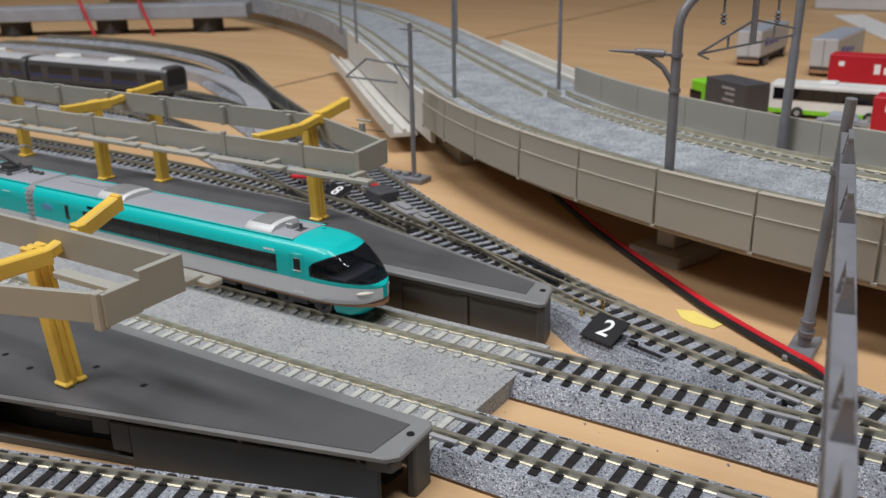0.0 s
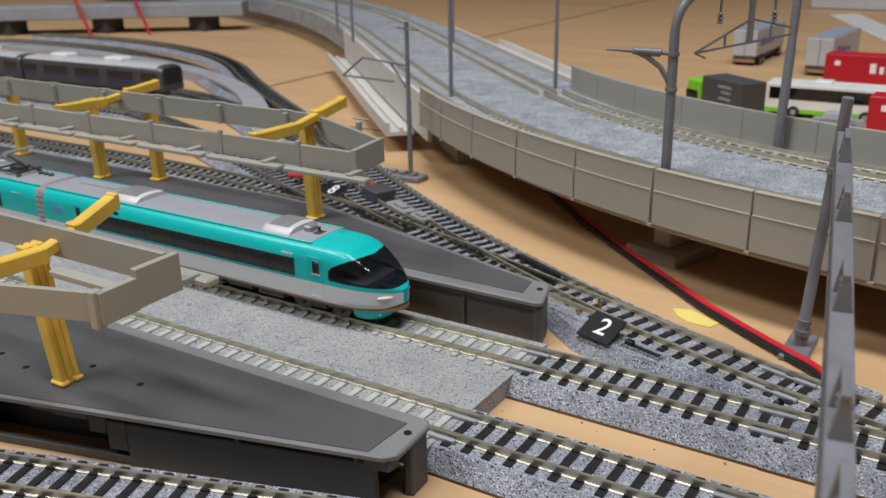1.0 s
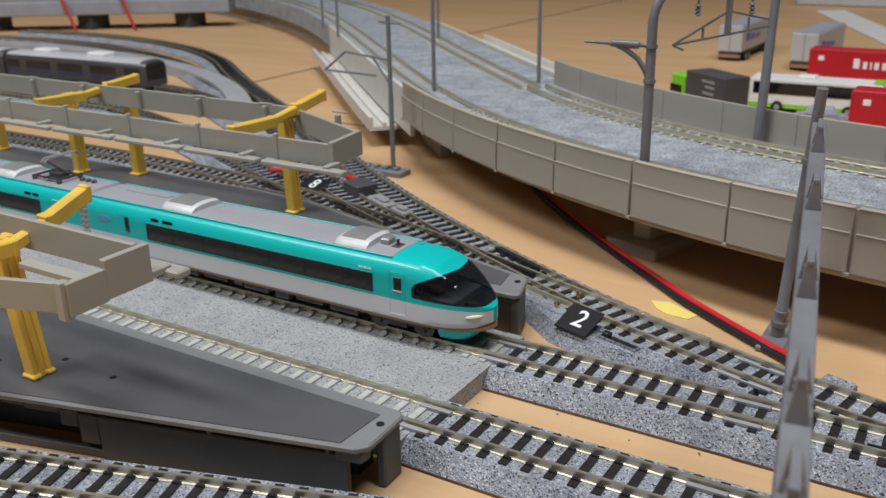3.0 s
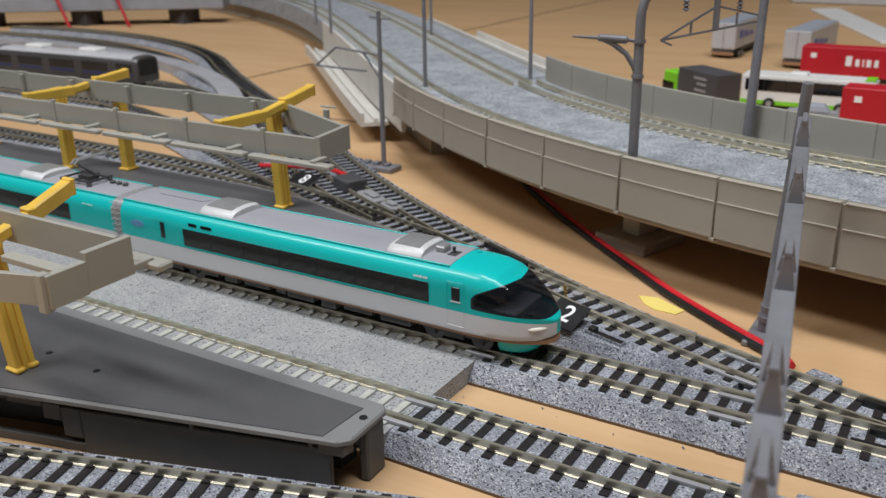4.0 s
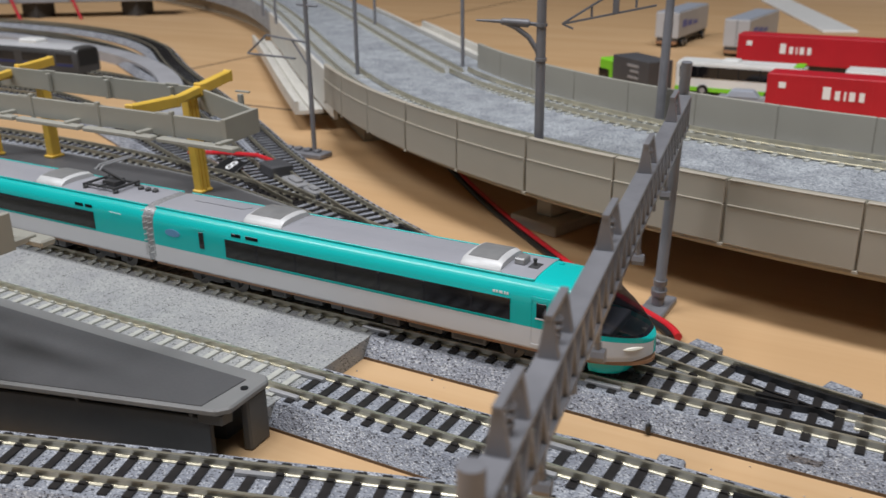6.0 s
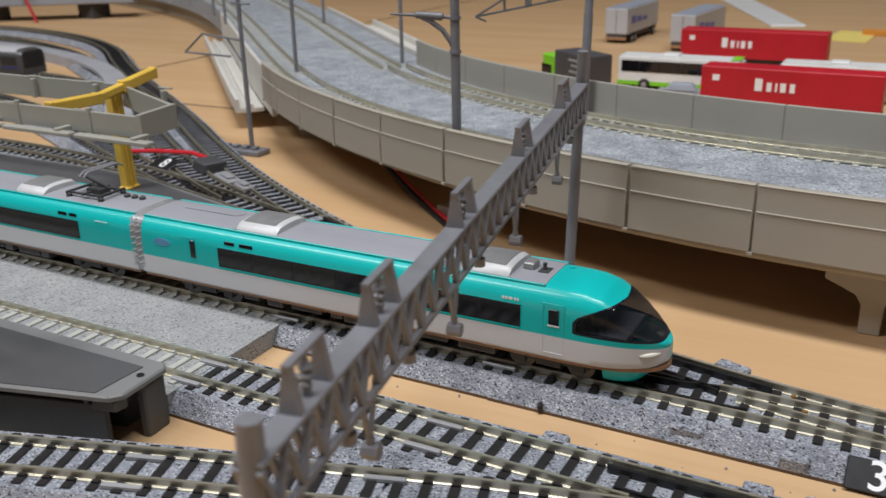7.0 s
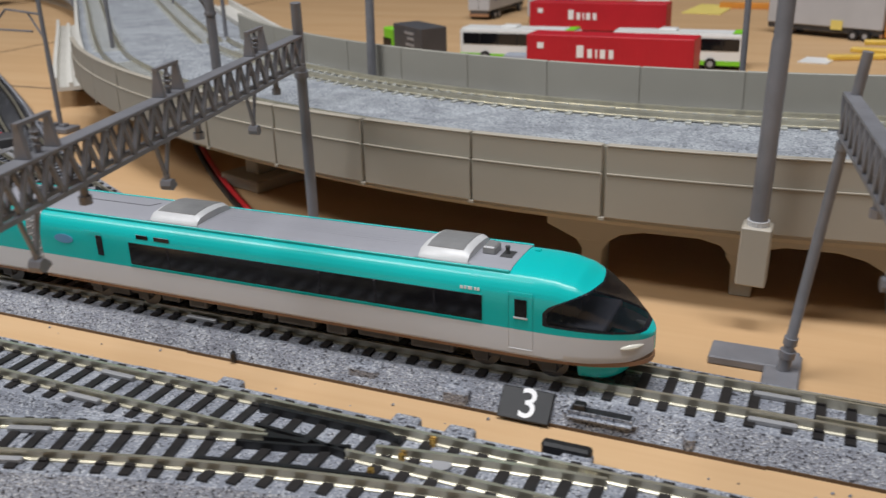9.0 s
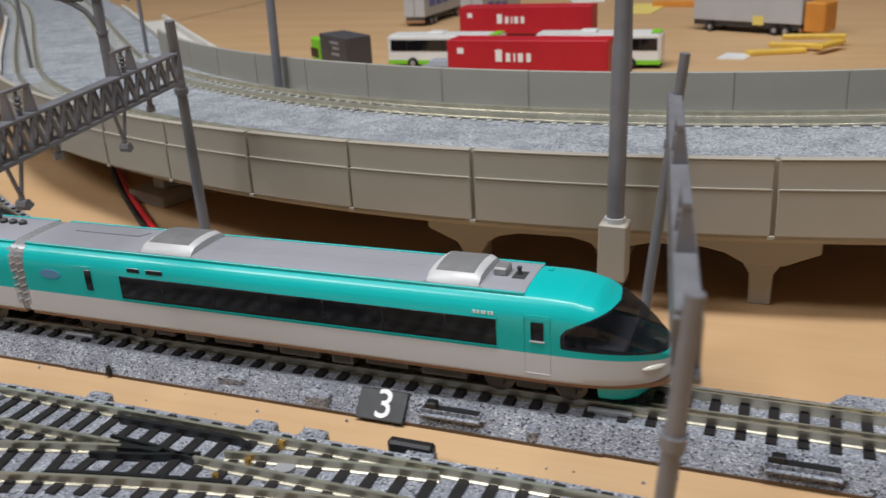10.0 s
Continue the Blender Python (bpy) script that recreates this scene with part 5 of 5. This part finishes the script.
def side_plate(th, name, x0, x1, z0, z1, mat, label="", both=True, out=0.972, thick=0.012):
    for s in (-1, 1) if both else (-1,):
        bm = bmesh.new()
        box(bm, x0, x1, min(s * out, s * (out + thick)), max(s * out, s * (out + thick)), z0, z1)
        part(name, bm, mat, th, label, bevel=0.004)


def roof_unit(th, x0, x1, label):
    bm = bmesh.new()
    def sec(x, k):
        pts = [(-0.66, 0), (-0.62, 0.08), (-0.5, 0.19), (-0.25, 0.235), (0, 0.245), (0.25, 0.235), (0.5, 0.19), (0.62, 0.08), (0.66, 0)]
        return [(x, y * (1 - 0.03 * k), ZT - 0.03 + h * (1 - 0.25 * k)) for y, h in pts]
    loft(bm, [sec(x0, 1), sec(x0 + 0.1, 0), sec(x1 - 0.1, 0), sec(x1, 1)])
    u = part("roof_unit", bm, SILVER, th, label, smooth=True)
    bm = bmesh.new()
    pts = [(-0.48, 0.205), (-0.25, 0.248), (0, 0.258), (0.25, 0.248), (0.48, 0.205)]
    loft(bm, [[(x, y, ZT - 0.03 + h) for y, h in pts + [(y, h - 0.02) for y, h in pts[::-1]]] for x in (x0 + 0.14, x1 - 0.14)])
    part("grille", bm, ROOFDARK, u, "brushed grey fan cover")
    bm = bmesh.new()
    box(bm, x0 - 0.06, x1 + 0.06, -0.7, 0.7, ZT - 0.045, ZT - 0.02)
    part("seat_plate", bm, ROOFDARK, u)


ROOFDARK = plastic("roof_fan_cover", (0.30, 0.30, 0.30), 0.35, 0.08, 1500, 0.1, 300, metal=0.3)



WHEELSTEEL = plastic("dark_wheel_steel", (0.09, 0.085, 0.08), 0.35, 0.1, metal=0.7)
WHEEL_BM = bmesh.new()
tube(WHEEL_BM, [(0, -0.04, 0), (0, 0.05, 0)], 0.28, 18)
tube(WHEEL_BM, [(0, -0.075, 0), (0, -0.04, 0)], 0.33, 18)
WHEEL = finish(WHEEL_BM, "wheel", WHEELSTEEL, smooth=True)


def bogie(th, x):
    bm = bmesh.new()
    for s in (-1, 1):
        y = s * 0.66
        bar(bm, (x - 0.95, y, 0.36), (x + 0.95, y, 0.36), 0.1, 0.16)
        for k in (-0.7, 0.7):
            box(bm, x + k - 0.15, x + k + 0.15, y - 0.09, y + 0.09, 0.18, 0.44)
        box(bm, x - 0.3, x + 0.3, y - 0.1, y + 0.1, 0.22, 0.56)
        bar(bm, (x - 0.6, y, 0.28), (x - 0.2, y, 0.48), 0.08, 0.08)
        bar(bm, (x + 0.6, y, 0.28), (x + 0.2, y, 0.48), 0.08, 0.08)
    box(bm, x - 0.35, x + 0.35, -0.6, 0.6, 0.3, 0.55)
    b = part("bogie", bm, UNDER, th, "dark grey bogie frame", bevel=0.015)
    for k in (-0.7, 0.7):
        for s in (-1, 1):
            w = new("wheel", WHEEL)
            w.parent = b
            w.matrix_basis = place(x + k, s * 0.45, 0.285, 180 if s > 0 else 0)
    return b


def underframe(th, x0, x1, seed):
    rnd = random.Random(seed)
    bm = bmesh.new()
    box(bm, x0 - 2.6, x1 + 1.6, -0.62, 0.62, 0.5, 0.58)
    part("chassis", bm, UNDER, th, "dark chassis")
    x = x0
    while x < x1 - 0.3:
        w = rnd.choice((0.4, 0.55, 0.7, 1.0))
        d = rnd.choice((0.2, 0.24, 0.28))
        bm = bmesh.new()
        box(bm, x, x + w - 0.05, -0.80, 0.80, d, 0.55)
        b = part("equipment_box", bm, EQUIP, th, bevel=0.02)
        if w > 0.5:
            bm = bmesh.new()
            for s in (-1, 1):
                box(bm, x + 0.08, x + w - 0.13, s * 0.802 - 0.006, s * 0.802 + 0.006, d + 0.06, 0.49)
            part("cover", bm, UNDER, b)
        x += w + rnd.choice((0.0, 0.0, 0.22))


EQUIP = plastic("equipment_grey", (0.085, 0.085, 0.085), 0.5, 0.15, 1200, 0.2, 200)


def gangway(th, x):
    bm = bmesh.new()
    r = ring(5.0)
    a = [(0, y * 1.0, ZB + (z - ZB) * 1.0 + 0.01) for _, y, z in r]
    loft(bm, [[(x - 0.13, y, z) for _, y, z in a], [(x + 0.10, y, z) for _, y, z in a]])
    g = part("gangway_hood", bm, SILVERDARK, th, "shiny grey gangway hood", smooth=True)
    for k in range(8):
        bm = bmesh.new()
        z = 0.8 + k * 0.18
        bar(bm, (x - 0.1, -0.985, z), (x + 0.08, -0.985, z + 0.06), 0.02, 0.03)
        part("rib", bm, SILVER, g)


SILVERDARK = plastic("gangway_grey", (0.42, 0.42, 0.43), 0.25, 0.15, 1200, 0.2, 200, metal=0.4)


def train_car(label, nose):
    th = thing("train_car", label, "train car", "teal train cars")
    train_body(th, nose)
    xe = 11.9 if nose else 14.3
    bm = bmesh.new()
    pts = [(-0.70, 0.02), (-0.55, 0.05), (-0.35, 0.062), (0, 0.067), (0.35, 0.062), (0.55, 0.05), (0.70, 0.02)]
    loft(bm, [[(x, y, ZT - 0.055 + h) for y, h in pts] + [(x, y, ZT - 0.12) for y, _ in pts[::-1]] for x in (0.05, xe)])
    roof = part("roof_panel", bm, ROOFGREY, th, "matt grey roof panel")
    for side in (-1, 1):
        bm = bmesh.new()
        bar(bm, (0.05, side * 0.73, ZT - 0.045), (xe, side * 0.73, ZT - 0.045), 0.045, 0.06)
        part("roof_rim", bm, TEAL, th, bevel=0.01)
    bm = bmesh.new()
    for i in range(13):
        y = -0.66 + i * 0.11
        z = ZT + 0.009 - 0.055 * (y / 0.7) ** 2
        bar(bm, (4.8, y, z), (9.7, y, z), 0.03, 0.012)
    part("roof_rib", bm, ROOFGREY, roof)
    if nose:
        # side windows, doors and marks
        side_plate(th, "window_band", 2.82, 11.42, 1.165, 1.70, WINDOW, "long smoked window band")
        for s in (-1, 1):
            for z in (1.152, 1.713):
                bm = bmesh.new()
                bar(bm, (2.8, s * 0.978, z), (11.44, s * 0.978, z), 0.016, 0.022)
                part("window_trim", bm, TEAL, th)
        for i in range(6):
            x = 3.9 + i * 1.3
            side_plate(th, "window_pillar", x, x + 0.05, 1.19, 1.68, GASKET, out=0.985, thick=0.004)
        side_plate(th, "vent_window", 3.05, 3.38, 1.80, 1.90, WINDOW, out=0.945)
        side_plate(th, "vent_window", 3.55, 3.98, 1.80, 1.90, WINDOW, out=0.945)
        side_plate(th, "door_window", 1.86, 2.04, 1.27, 1.75, WINDOW, "narrow dark door window")
        side_plate(th, "step_rail", 1.55, 2.05, 1.82, 1.835, TEAL, out=0.962)
        for z0, z1, x0, x1 in ((0.68, 1.085, 11.95, 11.96), (1.095, 1.86, 11.95, 11.96), (0.68, 1.085, 12.43, 12.44), (1.095, 1.86, 12.43, 12.44), (1.85, 1.86, 11.95, 12.44), (0.68, 0.69, 11.95, 12.44)):
            side_plate(th, "door_seam", x0, x1, z0, z1, TEAL if z0 > 1.06 else WHITE, out=0.966, thick=0.012)
        side_plate(th, "cab_door_window", 12.08, 12.32, 1.36, 1.72, WINDOW, "small dark cab door window", out=0.972)
        side_plate(th, "window_sill", 12.06, 12.34, 1.32, 1.355, SILVER, out=0.972, thick=0.02)
        bm = bmesh.new()
        for x0, w in ((10.98, 0.06), (11.06, 0.05), (11.14, 0.09), (11.27, 0.04), (11.33, 0.05)):
            box(bm, x0, x0 + w, -0.981, -0.969, 1.78, 1.84)
        part("company_mark", bm, PRINT, th, "small white marks")
        bm = bmesh.new()
        tube(bm, [(0.85, -0.968, 1.55), (0.85, -0.982, 1.55)], 0.11, 16)
        for v in bm.verts:
            v.co.x = 0.85 + (v.co.x - 0.85) * 2.6
        part("emblem", bm, LILAC, th, "lilac oval emblem")
        # nose: headlamps, lower skirt, cab inside
        for s in (-1, 1):
            bm = bmesh.new()
            pts = []
            for i in range(8):
                x = 13.95 + 0.36 * i / 7
                u = (x - 12.3) / 2.15
                w = max(0.03, (1 - u ** 2.3)) ** 0.5
                pts.append((12.3 + (x - 12.3) * 1.05, s * (0.965 * w + 0.0), 0.86 + 0.03 * i / 7))
            tube(bm, pts, [0.01, 0.035, 0.05, 0.055, 0.055, 0.05, 0.035, 0.01], 8)
            part("headlamp", bm, LAMPGLASS, th, "slim clear headlamp", smooth=True)
        bm = bmesh.new()
        rings = []
        for z, g in ((0.6, 1.0), (0.4, 0.98), (0.25, 0.93), (0.14, 0.82), (0.07, 0.66)):
            rg = []
            for i in range(25):
                a = -math.pi / 2 + math.pi * i / 24
                rg.append((13.25 + 0.95 * g * max(0.0, math.cos(a)) ** 0.7, 0.74 * g * math.sin(a), z))
            rings.append(rg)
        loft(bm, rings)
        part("snow_skirt", bm, TEAL, th, "teal lower skirt", smooth=True)
        bm = bmesh.new()
        box(bm, 12.5, 13.75, -0.72, 0.72, 1.0, 1.24)
        box(bm, 12.45, 12.6, -0.62, 0.62, 1.0, 1.9)
        box(bm, 12.85, 13.15, -0.45, -0.1, 1.26, 1.5)
        box(bm, 12.85, 13.15, 0.1, 0.45, 1.26, 1.5)
        part("cab_interior", bm, CABIN, th, "grey cab desk and seats", bevel=0.03)
        roof_unit(th, 3.25, 4.55, "silver-grey rounded roof unit")
        roof_unit(th, 9.95, 11.0, "silver-white rounded roof unit")
        bm = bmesh.new()
        box(bm, 11.12, 11.4, -0.15, 0.2, ZT, ZT + 0.17)
        part("antenna_box", bm, ROOFDARK, th, bevel=0.03)
        bm = bmesh.new()
        box(bm, 11.5, 11.75, -0.2, 0.15, ZT, ZT + 0.02)
        tube(bm, [(11.6, 0, ZT), (11.6, 0, ZT + 0.1), (11.6, 0, ZT + 0.17)], [0.06, 0.04, 0.055], 8)
        part("antenna", bm, UNDER, th)
        bm = bmesh.new()
        bar(bm, (0.8, 0.1, ZT + 0.012), (2.6, 0.1, ZT + 0.012), 0.02, 0.012)
        bar(bm, (2.6, 0.1, ZT + 0.012), (2.75, 0.35, ZT + 0.008), 0.02, 0.012)
        part("roof_seam", bm, UNDER, roof)
        bm = bmesh.new()
        box(bm, 12.05, 12.15, 0.35, 0.45, ZT - 0.04, ZT + 0.02)
        part("roof_knob", bm, TEAL, th)
        gangway(th, 0.0)
    else:
        for x0, x1 in ((1.0, 12.2),):
            side_plate(th, "window_band", x0, x1, 1.165, 1.70, WINDOW, "long smoked window band")
        side_plate(th, "vent_window", 12.3 - 0.9, 11.75, 1.80, 1.90, WINDOW, out=0.945)
        side_plate(th, "vent_window", 11.85, 12.15, 1.80, 1.90, WINDOW, out=0.945)
        side_plate(th, "step_rail", 12.9, 13.4, 1.80, 1.815, PRINT, out=0.962)
        roof_unit(th, 9.3, 10.5, "silver-grey rounded roof unit")
        roof_unit(th, 2.0, 3.2, "silver-grey rounded roof unit")
        # half-raised current collector
        bm = bmesh.new()
        for y in (-0.38, 0.38):
            bar(bm, (11.3, y, ZT + 0.12), (12.7, y, ZT + 0.12), 0.07, 0.06)
        for x in (11.35, 12.0, 12.65):
            bar(bm, (x, -0.5, ZT + 0.14), (x, 0.5, ZT + 0.14), 0.08, 0.06)
        box(bm, 11.85, 12.4, -0.2, 0.2, ZT + 0.1, ZT + 0.24)
        frame_ob = part("pantograph_frame", bm, UNDER, th, "dark current collector frame")
        for y in (-0.42, 0.42):
            for x in (11.35, 12.65):
                bm = bmesh.new()
                tube(bm, [(x, y, ZT), (x, y, ZT + 0.05), (x, y, ZT + 0.07), (x, y, ZT + 0.13)], [0.1, 0.07, 0.1, 0.06], 8)
                part("insulator", bm, UNDER, frame_ob, smooth=True)
        bm = bmesh.new()
        bar(bm, (12.5, 0.1, ZT + 0.2), (11.45, 0.05, ZT + 0.55), 0.07, 0.06)
        part("lower_arm", bm, UNDER, frame_ob)
        bm = bmesh.new()
        for y in (-0.28, 0.28):
            bar(bm, (11.45, y * 0.3, ZT + 0.55), (12.35, y, ZT + 0.86), 0.045, 0.04)
        part("upper_arm", bm, JOINER, frame_ob, "grey wire upper arm")
        for x in (12.28, 12.45):
            bm = bmesh.new()
            tube(bm, [(x, -0.72, ZT + 0.76), (x, -0.55, ZT + 0.88), (x, 0.55, ZT + 0.88), (x, 0.72, ZT + 0.76)], 0.03, 6)
            part("contact_strip", bm, JOINER, frame_ob)
        for x in (13.05, 13.35, 13.65):
            bm = bmesh.new()
            tube(bm, [(x, 0.2, ZT), (x, 0.2, ZT + 0.08), (x, 0.2, ZT + 0.12)], [0.09, 0.1, 0.04], 8)
            part("roof_insulator", bm, UNDER, th)
        gangway(th, 14.38)
    bogie(th, 2.1)
    bogie(th, 12.0 if nose else 12.3)
    underframe(th, 3.4, 10.7, 3 if nose else 5)
    bm = bmesh.new()
    box(bm, -0.18, 0.1, -0.3, 0.3, 0.35, 0.6)
    part("coupler", bm, UNDER, th)
    return th


lead_car = train_car("teal and white streamlined lead car with smoked windows", True)
second_car = train_car("teal and white train car with a roof current collector", False)

RUN = [(0.0, -7.75), (0.5, -7.45), (1.0, -6.95), (2.5, -4.43), (4.5, -0.07), (5.5, 2.6), (7.0, 6.82), (8.0, 9.93), (9.0, 13.25), (10.0, 16.59)]


def motions():
    walk(lead_car, [(s, place(x - 11.42, 0, 0.7)) for s, x in RUN])
    walk(second_car, [(s, place(x - 11.42 - CAR - 0.12, 0, 0.7)) for s, x in RUN])


motions()
